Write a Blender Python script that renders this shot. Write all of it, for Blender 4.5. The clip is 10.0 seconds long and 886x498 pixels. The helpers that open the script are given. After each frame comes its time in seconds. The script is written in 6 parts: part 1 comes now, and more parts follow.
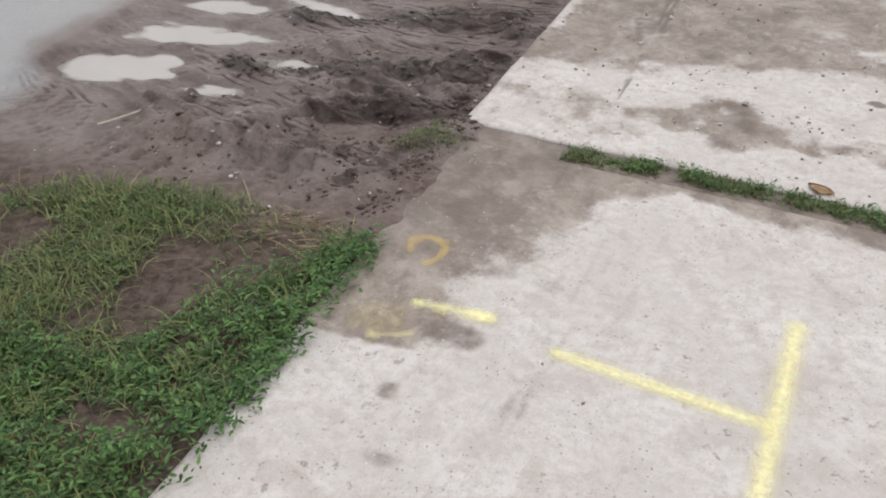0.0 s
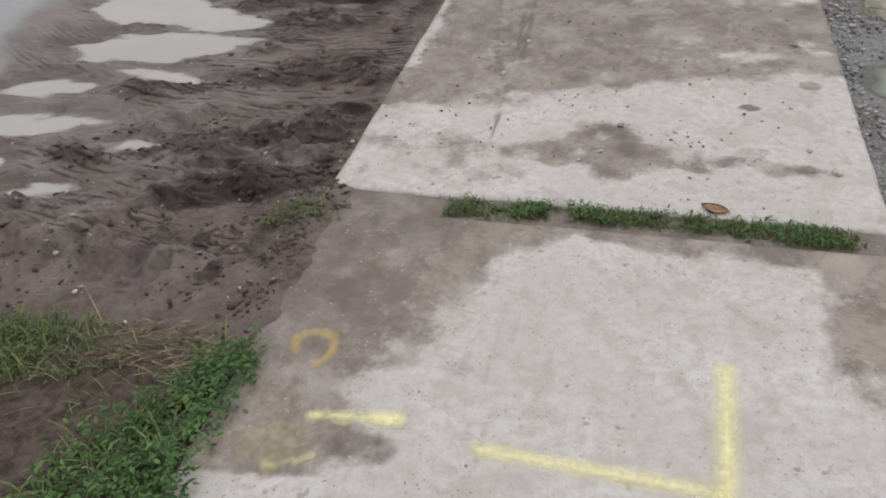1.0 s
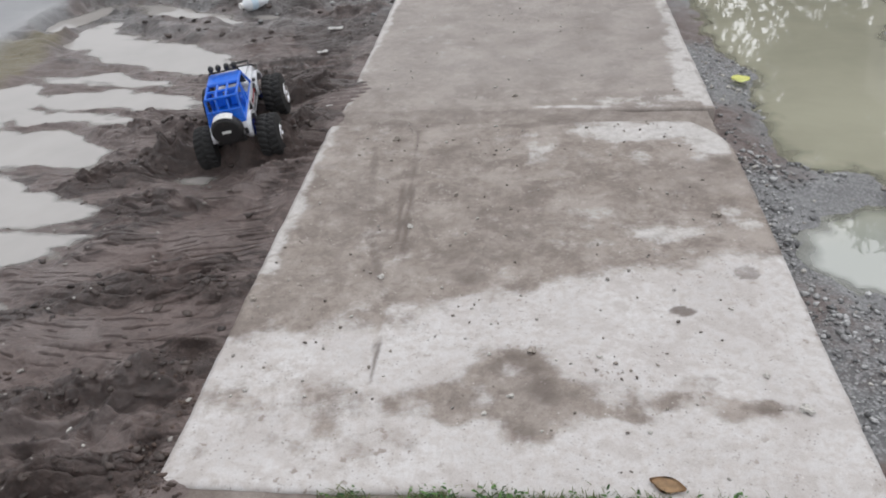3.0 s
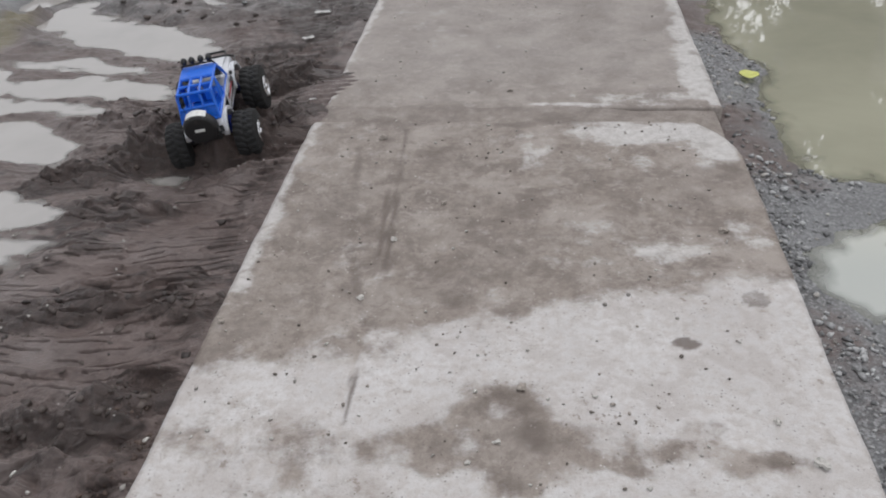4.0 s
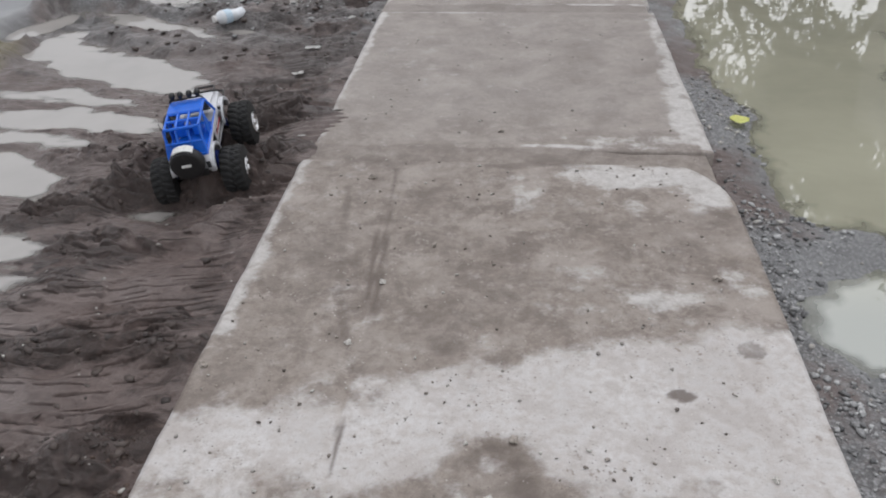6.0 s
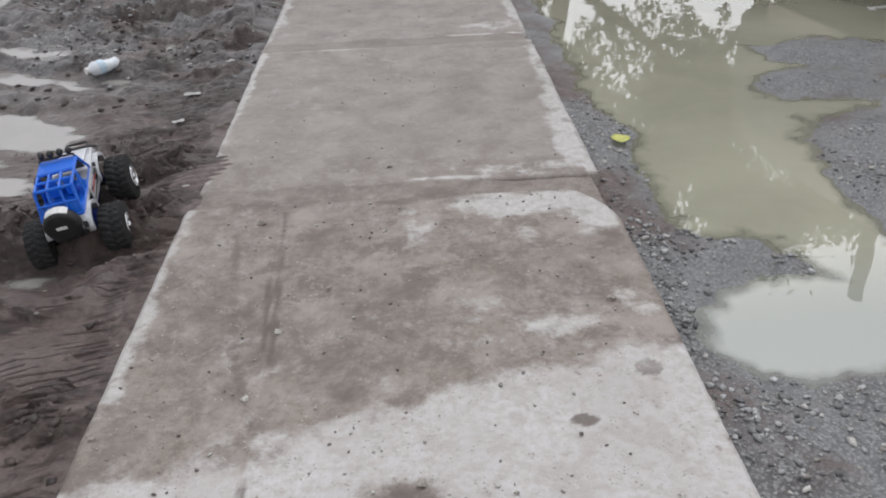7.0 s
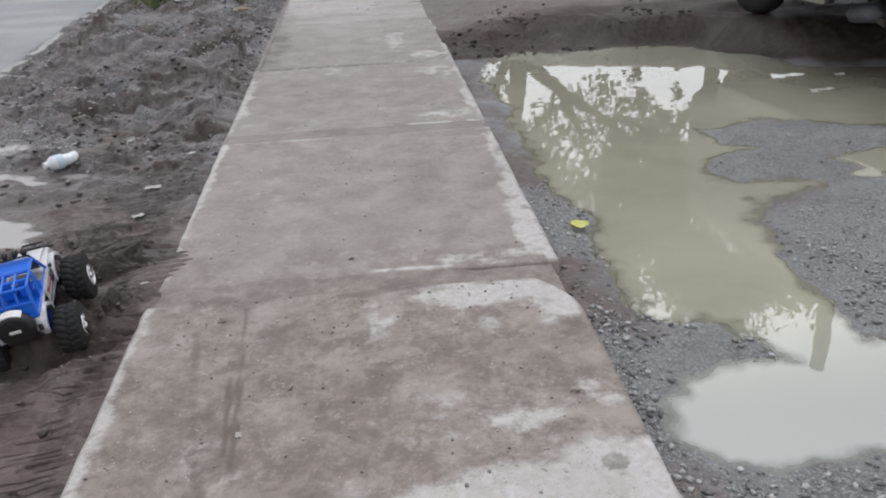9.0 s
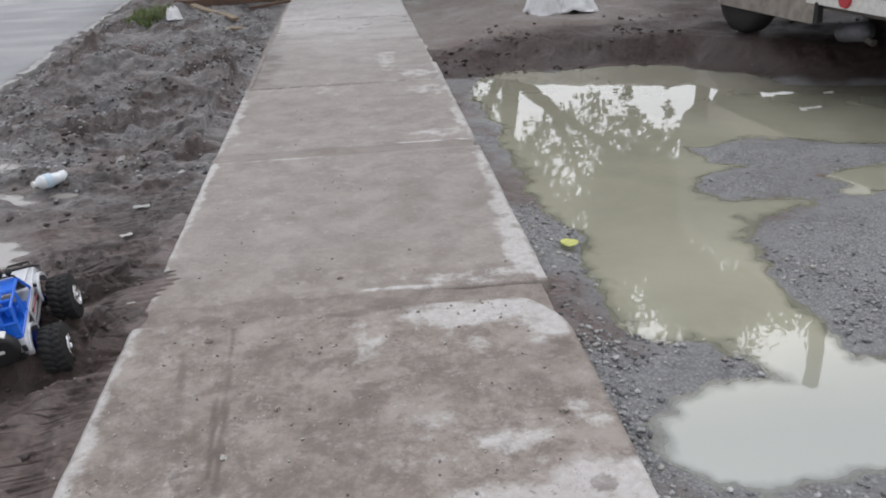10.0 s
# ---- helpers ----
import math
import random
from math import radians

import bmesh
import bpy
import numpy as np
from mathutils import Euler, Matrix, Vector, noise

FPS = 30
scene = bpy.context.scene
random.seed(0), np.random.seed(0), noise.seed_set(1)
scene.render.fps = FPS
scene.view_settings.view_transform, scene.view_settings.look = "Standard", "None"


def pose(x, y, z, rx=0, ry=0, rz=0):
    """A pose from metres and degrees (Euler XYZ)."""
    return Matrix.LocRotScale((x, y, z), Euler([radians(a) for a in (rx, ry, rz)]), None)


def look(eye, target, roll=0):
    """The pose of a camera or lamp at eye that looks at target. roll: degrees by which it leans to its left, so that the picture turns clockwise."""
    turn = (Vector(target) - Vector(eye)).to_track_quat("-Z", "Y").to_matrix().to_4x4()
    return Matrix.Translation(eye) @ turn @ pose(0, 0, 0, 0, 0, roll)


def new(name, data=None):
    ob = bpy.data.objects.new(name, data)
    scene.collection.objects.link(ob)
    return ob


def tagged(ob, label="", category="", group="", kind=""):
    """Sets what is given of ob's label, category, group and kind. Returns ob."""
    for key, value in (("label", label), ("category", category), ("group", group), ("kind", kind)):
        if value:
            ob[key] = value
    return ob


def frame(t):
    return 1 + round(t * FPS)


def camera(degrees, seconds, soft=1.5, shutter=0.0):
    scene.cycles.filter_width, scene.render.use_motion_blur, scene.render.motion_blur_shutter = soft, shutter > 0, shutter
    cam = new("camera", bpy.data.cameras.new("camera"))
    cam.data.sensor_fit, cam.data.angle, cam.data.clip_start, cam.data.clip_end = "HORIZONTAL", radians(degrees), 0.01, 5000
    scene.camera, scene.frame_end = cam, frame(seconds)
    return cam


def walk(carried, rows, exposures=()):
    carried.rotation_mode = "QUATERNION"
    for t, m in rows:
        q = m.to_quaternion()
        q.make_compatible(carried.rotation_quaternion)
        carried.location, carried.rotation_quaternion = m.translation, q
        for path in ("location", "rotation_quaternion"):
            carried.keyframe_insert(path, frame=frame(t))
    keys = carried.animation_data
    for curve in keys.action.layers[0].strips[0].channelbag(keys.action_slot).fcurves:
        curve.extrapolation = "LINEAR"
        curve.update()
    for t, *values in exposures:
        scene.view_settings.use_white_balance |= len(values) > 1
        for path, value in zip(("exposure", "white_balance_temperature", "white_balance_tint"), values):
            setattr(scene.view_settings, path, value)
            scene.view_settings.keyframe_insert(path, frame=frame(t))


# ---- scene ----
cam = camera(54.9, 10.0, soft=1.9)
EXPOSURES = [(0, -0.28, 6720, 11.5), (0.5, -0.58, 6720, 11.5), (1, -0.60, 6650, 11), (1.5, -0.38, 6600, 11), (2.5, -0.29, 6450, 10.5), (3.2, -0.46, 6430, 10.5), (4.5, -0.60, 6430, 11), (7.5, -0.53, 6380, 11), (10, -0.50, 6330, 11.5)]
PATH = [
    (0, (0.216, -2.183, 1.341), (-0.461, -0.751, 0.12), -0.6),
    (0.5, (0.183, -2.084, 1.351), (-0.388, -0.628, 0.103), -1.3),
    (1, (0.112, -1.932, 1.324), (-0.313, -0.386, 0.129), -3.7),
    (1.5, (0.109, -1.702, 1.35), (-0.275, -0.188, 0.101), -5.0),
    (2, (0.097, -1.51, 1.356), (-0.272, 0.074, 0.191), -2.6),
    (2.5, (0.066, -1.323, 1.348), (-0.176, 0.339, 0.262), -2.9),
    (3, (0.053, -1.184, 1.358), (-0.158, 0.502, 0.302), -3.8),
    (3.2, (0.071, -1.101, 1.391), (-0.136, 0.566, 0.306), -4.3),
    (4.5, (0.046, -0.939, 1.35), (-0.159, 0.709, 0.235), -2.0),
    (5, (0.025, -0.921, 1.361), (-0.187, 0.76, 0.299), -1.3),
    (6.3, (0.052, -0.887, 1.367), (-0.055, 0.818, 0.327), -1.5),
    (6.5, (0.065, -0.877, 1.369), (0.024, 0.841, 0.345), -1.8),
    (7, (0.076, -0.861, 1.374), (0.13, 0.872, 0.377), -2.5),
    (7.5, (0.075, -0.853, 1.397), (0.154, 0.917, 0.469), -2.5),
    (8, (0.09, -0.843, 1.408), (0.197, 0.941, 0.509), -2.9),
    (8.5, (0.093, -0.836, 1.415), (0.243, 0.954, 0.536), -2.3),
    (9, (0.091, -0.836, 1.423), (0.238, 0.971, 0.58), -2.6),
    (9.5, (0.101, -0.836, 1.424), (0.243, 0.989, 0.619), -2.6),
    (10, (0.11, -0.825, 1.422), (0.275, 0.998, 0.616), -2.5),
]
walk(cam, [(t, look(eye, target, roll)) for t, eye, target, roll in PATH], EXPOSURES)

# ---- light ----
world = bpy.data.worlds.new("overcast_sky")
scene.world = world
world.use_nodes = True
wn, wl = world.node_tree.nodes, world.node_tree.links
sky = wn.new("ShaderNodeTexSky")
sky.sky_type, sky.sun_disc = "NISHITA", False
sky.sun_elevation, sky.sun_rotation = radians(62), radians(18)
sky.air_density, sky.dust_density, sky.ozone_density = 1.0, 6.0, 1.0
cloud = wn.new("ShaderNodeHueSaturation")
cloud.inputs["Saturation"].default_value = 0.16
wl.new(sky.outputs[0], cloud.inputs["Color"])
deck = wn.new("ShaderNodeMix")  # an even cloud deck over the clear sky
deck.data_type = "RGBA"
deck.inputs[0].default_value = 0.65
wl.new(cloud.outputs[0], deck.inputs[6])
deck.inputs[7].default_value = (10.6, 10.8, 11.2, 1)
wl.new(deck.outputs[2], wn["Background"].inputs["Color"])
wn["Background"].inputs["Strength"].default_value = 0.15

sun = new("sun", bpy.data.lights.new("sun", "SUN"))
sun.data.energy, sun.data.angle, sun.data.color = 1.0, radians(24), (0.98, 0.985, 1.0)
sun.matrix_world = look((1.54, 4.75, 9.4), (0, 0, 0))


# ---- small tools ----
TABLES = {}


def lattice(seed):
    if seed not in TABLES:
        TABLES[seed] = np.random.default_rng(1000 + seed).random((256, 256))
    return TABLES[seed]


def vnoise(x, y, seed):
    """Smooth noise, 0 to 1, one cell a unit."""
    g = lattice(seed)
    xf, yf = np.floor(x), np.floor(y)
    u, v = x - xf, y - yf
    u, v = u * u * (3 - 2 * u), v * v * (3 - 2 * v)
    i, j = xf.astype(int) % 256, yf.astype(int) % 256
    i1, j1 = (i + 1) % 256, (j + 1) % 256
    return (g[i, j] * (1 - u) + g[i1, j] * u) * (1 - v) + (g[i, j1] * (1 - u) + g[i1, j1] * u) * v


def fbm(x, y, cell, octaves, seed):
    """Layered noise round 0, about -0.5 to 0.5."""
    out, amp, total = 0.0, 1.0, 0.0
    for k in range(octaves):
        out = out + amp * vnoise(x / cell * 2**k + 17.3 * k, y / cell * 2**k + 5.1 * k, seed + k)
        total, amp = total + amp, amp * 0.5
    return out / total - 0.5


def step(a, b, v):
    w = np.clip((v - a) / (b - a), 0, 1)
    return w * w * (3 - 2 * w)


def oval(x, y, cx, cy, rx, ry, deg=0.0):
    """Signed distance, roughly, to a turned ellipse."""
    c, s = math.cos(radians(deg)), math.sin(radians(deg))
    u, v = (x - cx) * c + (y - cy) * s, (y - cy) * c - (x - cx) * s
    return (np.hypot(u / rx, v / ry) - 1) * min(rx, ry)


def spot(x, y, cx, cy, rx, ry):
    """A soft-edged oval, 1 in its middle and 0 well outside."""
    return step(1.55, 0.45, np.hypot((x - cx) / rx, (y - cy) / ry))


def bar(x, y, x0, y0, x1, y1):
    """Distance to a line from one point to another."""
    dx, dy = x1 - x0, y1 - y0
    w = np.clip(((x - x0) * dx + (y - y0) * dy) / (dx * dx + dy * dy), 0, 1)
    return np.hypot(x - x0 - w * dx, y - y0 - w * dy)


def mesh_of(name, verts, faces, material, smooth=False):
    me = bpy.data.meshes.new(name)
    me.from_pydata([tuple(v) for v in verts], [], [tuple(f) for f in faces])
    me.materials.append(material)
    if smooth:
        me.shade_smooth()
    return me


def grid_mesh(name, xs, ys, zs, material, masks=None):
    """A sheet over xs and ys with the heights zs[j, i], and masks as point attributes."""
    nx, ny = len(xs), len(ys)
    gx, gy = np.meshgrid(xs, ys)
    co = np.stack([gx, gy, zs], -1).reshape(-1, 3).astype(np.float32)
    i, j = np.meshgrid(np.arange(nx - 1), np.arange(ny - 1))
    a = (j * nx + i).ravel()
    quads = np.stack([a, a + 1, a + nx + 1, a + nx], -1).astype(np.int32)
    me = bpy.data.meshes.new(name)
    me.vertices.add(len(co))
    me.vertices.foreach_set("co", co.ravel())
    me.loops.add(quads.size)
    me.loops.foreach_set("vertex_index", quads.ravel())
    me.polygons.add(len(quads))
    me.polygons.foreach_set("loop_start", np.arange(0, quads.size, 4, dtype=np.int32))
    me.update(calc_edges=True)
    me.materials.append(material)
    me.shade_smooth()
    for key, values in (masks or {}).items():
        me.attributes.new(key, "FLOAT", "POINT").data.foreach_set("value", np.ascontiguousarray(values, dtype=np.float32).ravel())
    return me


def part(name, bm, material, parent=None, label="", smooth=False):
    """Links a bmesh as one mesh object under a thing or a part."""
    me = bpy.data.meshes.new(name)
    bm.to_mesh(me)
    bm.free()
    me.materials.append(material)
    if smooth:
        me.shade_auto_smooth(radians(40)) if hasattr(me, "shade_auto_smooth") else me.shade_smooth()
    ob = new(name, me)
    ob.parent = parent
    if label:
        tagged(ob, label)
    return ob


# ---- materials ----
class Mat:
    """A node material, written line by line."""

    def __init__(self, name):
        self.m = bpy.data.materials.new(name)
        self.m.use_nodes = True
        self.n, self.l = self.m.node_tree.nodes, self.m.node_tree.links
        self.b = self.n["Principled BSDF"]
        self.pos = self.n.new("ShaderNodeTexCoord").outputs["Object"]

    def put(self, socket, value):
        if isinstance(value, bpy.types.NodeSocket):
            self.l.new(value, socket)
        elif isinstance(value, tuple) and len(value) == 3 and socket.type == "RGBA":
            socket.default_value = (*value, 1)
        else:
            socket.default_value = value

    def noise(self, scale, detail=4, rough=0.6, stretch=None, distort=0.0):
        t = self.n.new("ShaderNodeTexNoise")
        src = self.pos
        if stretch:
            mp = self.n.new("ShaderNodeMapping")
            mp.inputs["Scale"].default_value = stretch
            self.l.new(src, mp.inputs["Vector"])
            src = mp.outputs[0]
        self.l.new(src, t.inputs["Vector"])
        for key, v in (("Scale", scale), ("Detail", detail), ("Roughness", rough), ("Distortion", distort)):
            t.inputs[key].default_value = v
        return t.outputs["Fac"]

    def voronoi(self, scale, feature="F1"):
        t = self.n.new("ShaderNodeTexVoronoi")
        t.feature = feature
        self.l.new(self.pos, t.inputs["Vector"])
        t.inputs["Scale"].default_value = scale
        return t.outputs

    def attr(self, name):
        t = self.n.new("ShaderNodeAttribute")
        t.attribute_name = name
        return t.outputs["Fac"]

    def math(self, op, a, b=0.0, clamp=False):
        t = self.n.new("ShaderNodeMath")
        t.operation, t.use_clamp = op, clamp
        self.put(t.inputs[0], a)
        self.put(t.inputs[1], b)
        return t.outputs[0]

    def ramp(self, v, a, b, lo=0.0, hi=1.0):
        t = self.n.new("ShaderNodeMapRange")
        t.interpolation_type = "SMOOTHSTEP"
        for n, val in enumerate((v, a, b, lo, hi)):
            self.put(t.inputs[n], val)
        return t.outputs[0]

    def mix(self, fac, a, b, mode="MIX"):
        t = self.n.new("ShaderNodeMix")
        t.data_type, t.blend_type = "RGBA", mode
        self.put(t.inputs[0], fac)
        self.put(t.inputs[6], a)
        self.put(t.inputs[7], b)
        return t.outputs[2]

    def bump(self, height, strength=0.5, distance=0.01):
        t = self.n.new("ShaderNodeBump")
        self.put(t.inputs["Strength"], strength)
        self.put(t.inputs["Distance"], distance)
        self.put(t.inputs["Height"], height)
        self.l.new(t.outputs[0], self.b.inputs["Normal"])

    def done(self, color, rough=0.8, metal=0.0, spec=0.5):
        self.put(self.b.inputs["Base Color"], color)
        self.put(self.b.inputs["Roughness"], rough)
        self.put(self.b.inputs["Metallic"], metal)
        self.put(self.b.inputs["Specular IOR Level"], spec)
        return self.m


def concrete_material():
    k = Mat("concrete")
    dirt, pale = k.attr("dirt"), k.attr("pale")
    fine, mid, big = k.noise(420, 3, 0.75), k.noise(34, 7, 0.68), k.noise(4.5, 7, 0.64)
    blot, patch = k.noise(75, 4, 0.6), k.noise(9, 6, 0.60)
    ragged = k.math("ADD", k.math("SUBTRACT", k.noise(10, 6, 0.58), 0.5), k.math("MULTIPLY", k.math("SUBTRACT", blot, 0.5), 0.25))
    d = k.ramp(k.math("ADD", dirt, k.math("MULTIPLY", ragged, 1.7)), 0.20, 0.80)
    p = k.ramp(k.math("ADD", pale, k.math("MULTIPLY", ragged, 2.2)), 0.34, 0.92)
    # Clean cast concrete, clouded with dust and worn to the grain.
    clean = k.mix(k.ramp(big, 0.3, 0.7), (0.492, 0.470, 0.457), (0.624, 0.610, 0.600))
    clean = k.mix(k.ramp(mid, 0.40, 0.66, 0, 0.75), clean, (0.456, 0.415, 0.387))
    clean = k.mix(k.ramp(patch, 0.48, 0.62, 0, 0.7), clean, (0.426, 0.390, 0.368))
    broom = k.noise(30, 5, 0.7, (1.0, 0.07, 1.0))
    clean = k.mix(k.ramp(broom, 0.52, 0.72, 0, 0.35), clean, (0.426, 0.395, 0.370))
    spots = k.math("MULTIPLY", k.ramp(k.noise(30, 5, 0.58), 0.61, 0.67), k.ramp(k.noise(2.6, 4, 0.6), 0.44, 0.6))
    clean = k.mix(k.math("MULTIPLY", spots, 0.75), clean, (0.243, 0.200, 0.170))
    clean = k.mix(k.ramp(k.noise(17, 9, 0.8, distort=0.6), 0.54, 0.66, 0, 0.5), clean, (0.365, 0.325, 0.297))
    # Dried mud film.
    dust = k.attr("dust")
    film = k.mix(k.ramp(mid, 0.28, 0.72), (0.180, 0.145, 0.121), (0.310, 0.268, 0.232))
    film = k.mix(k.ramp(k.noise(26, 5, 0.7, (1.0, 0.10, 1.0)), 0.5, 0.7, 0, 0.4), film, (0.198, 0.164, 0.145))
    film = k.mix(k.ramp(big, 0.42, 0.66, 0, 0.7), film, (0.362, 0.319, 0.284))
    film = k.mix(k.ramp(k.noise(6, 9, 0.75, distort=0.3), 0.46, 0.61, 0, 0.9), film, (0.158, 0.126, 0.106))
    film = k.mix(k.ramp(k.noise(2.2, 6, 0.66, distort=0.4), 0.54, 0.70, 0, 0.32), film, (0.407, 0.359, 0.328))
    film = k.mix(k.ramp(k.noise(14, 8, 0.75), 0.54, 0.67, 0, 0.7), film, (0.412, 0.368, 0.336))
    film = k.mix(k.math("MULTIPLY", dust, 0.55), film, k.mix(k.ramp(k.noise(5, 9, 0.74), 0.32, 0.68), (0.224, 0.201, 0.187), (0.405, 0.374, 0.351)))
    c = k.mix(k.math("MULTIPLY", d, 0.95), clean, film)
    c = k.mix(k.math("MULTIPLY", p, 0.8), c, k.mix(k.ramp(mid, 0.35, 0.65), (0.50, 0.48, 0.46), (0.62, 0.605, 0.59)))
    c = k.mix(k.ramp(k.math("ADD", k.attr("streak"), k.math("MULTIPLY", ragged, 1.1)), 0.12, 0.95, 0, 0.8), c, (0.112, 0.087, 0.073))
    # Grit, pits and flecks.
    cell = k.voronoi(85)
    specks = k.ramp(cell["Distance"], 0.14, 0.26, 1, 0)
    keep = k.math("MULTIPLY", k.ramp(k.noise(11, 4), 0.44, 0.6), k.ramp(cell["Color"], 0.45, 0.5))
    c = k.mix(k.math("MULTIPLY", k.math("MULTIPLY", specks, keep), 0.65), c, (0.14, 0.118, 0.103))
    flecks = k.math("MULTIPLY", k.ramp(k.voronoi(60)["Distance"], 0.10, 0.2, 1, 0), k.ramp(k.noise(15, 3), 0.54, 0.6))
    c = k.mix(k.math("MULTIPLY", flecks, 0.5), c, (0.66, 0.64, 0.61))
    pits = k.ramp(k.noise(120, 2, 0.5), 0.64, 0.71)
    c = k.mix(k.math("MULTIPLY", pits, 0.25), c, (0.16, 0.138, 0.12))
    c = k.mix(k.ramp(fine, 0.42, 0.75, 0, 0.3), c, (0.35, 0.32, 0.30), "MULTIPLY")
    h = k.math("SUBTRACT", k.math("ADD", k.math("MULTIPLY", fine, 0.35), k.math("MULTIPLY", mid, 0.8)), k.math("MULTIPLY", pits, 0.4))
    k.bump(k.math("ADD", h, k.math("MULTIPLY", k.math("MULTIPLY", specks, keep), 0.5)), 0.5, 0.007)
    damp = k.math("MULTIPLY", k.attr("damp"), k.ramp(k.noise(3, 6, 0.65), 0.3, 0.6, 0.4, 1.0))
    return k.done(c, k.math("SUBTRACT", k.ramp(d, 0, 1, 0.82, 0.6), k.math("MULTIPLY", damp, 0.34)), spec=k.ramp(damp, 0, 1, 0.4, 0.8))


def ground_material():
    k = Mat("ground")
    stony, road, wet, turf = k.attr("stony"), k.attr("road"), k.attr("wet"), k.attr("turf")
    fine, mid, big = k.noise(260, 4, 0.7), k.noise(30, 9, 0.74, distort=0.5), k.noise(3.4, 8, 0.68, distort=0.5)
    mud = k.mix(k.ramp(mid, 0.3, 0.72), (0.084, 0.057, 0.050), (0.190, 0.145, 0.131))
    mud = k.mix(k.ramp(big, 0.42, 0.62, 0, 0.7), mud, (0.218, 0.178, 0.166))
    # Dark mud colour: turned wet mud, plus ridge and van shade in one mask.
    churn_shade = k.ramp(k.math("ADD", k.attr("churn_shade"), k.math("MULTIPLY", k.math("SUBTRACT", k.noise(16, 8, 0.72, (0.5, 1.0, 1.0), 0.6), 0.5), 1.9)), 0.42, 0.66)
    mud = k.mix(k.math("MULTIPLY", churn_shade, 0.95), mud, k.mix(k.ramp(mid, 0.3, 0.7), (0.030, 0.019, 0.016), (0.086, 0.059, 0.051)))
    cell = k.voronoi(120)
    grit = k.mix(k.ramp(cell["Color"], 0.1, 0.95), (0.100, 0.101, 0.103), (0.42, 0.422, 0.425))
    grit = k.mix(k.ramp(cell["Distance"], 0.35, 0.8, 0, 0.7), grit, (0.090, 0.089, 0.089))
    grit = k.mix(k.ramp(big, 0.3, 0.7, 0, 0.6), grit, (0.300, 0.302, 0.305))
    s = k.ramp(k.math("ADD", stony, k.math("MULTIPLY", k.math("SUBTRACT", k.noise(9, 9, 0.72), 0.5), 1.3)), 0.25, 0.75)
    c = k.mix(s, mud, grit)
    c = k.mix(k.math("MULTIPLY", k.attr("bank"), k.ramp(k.noise(4, 8, 0.7, (0.6, 1.0, 1.0)), 0.36, 0.60, 0.15, 0.9)), c, k.mix(k.ramp(k.noise(11, 9, 0.76, (0.7, 1.0, 1.0), 0.5), 0.38, 0.64), (0.050, 0.044, 0.042), (0.275, 0.260, 0.254)))
    c = k.mix(k.attr("dry"), c, k.mix(k.ramp(mid, 0.3, 0.7), (0.165, 0.142, 0.128), (0.27, 0.240, 0.220)))
    c = k.mix(turf, c, k.mix(k.ramp(mid, 0.35, 0.65), (0.046, 0.031, 0.025), (0.135, 0.102, 0.085)))
    # Olive-brown tint over one oval beside the road.
    c = k.mix(k.math("MULTIPLY", k.attr("olive_tint"), 0.8), c, k.mix(mid, (0.10, 0.085, 0.035), (0.24, 0.205, 0.10)))
    tar = k.mix(k.ramp(big, 0.3, 0.7), (0.315, 0.321, 0.333), (0.345, 0.351, 0.361))
    tar = k.mix(k.ramp(fine, 0.35, 0.7, 0, 0.3), tar, (0.22, 0.22, 0.22))
    c = k.mix(road, c, tar)
    c = k.mix(k.math("MULTIPLY", wet, 0.28), c, (0.55, 0.53, 0.52), "MULTIPLY")
    lumpy = k.math("MULTIPLY", k.math("ADD", k.attr("churn_shade"), 0.25), k.noise(70, 6, 0.72, (0.7, 1.0, 1.0)))
    crust = k.ramp(k.voronoi(34, "DISTANCE_TO_EDGE")["Distance"], 0.0, 0.25)
    k.bump(k.math("ADD", k.math("MULTIPLY", fine, 0.25), k.math("ADD", k.math("MULTIPLY", mid, 1.5), k.math("ADD", k.math("MULTIPLY", crust, 0.12), k.math("MULTIPLY", lumpy, 0.8)))), 0.65, 0.017)
    return k.done(c, k.ramp(wet, 0.0, 1.0, 0.72, 0.28), spec=k.ramp(wet, 0.0, 1.0, 0.2, 0.75))


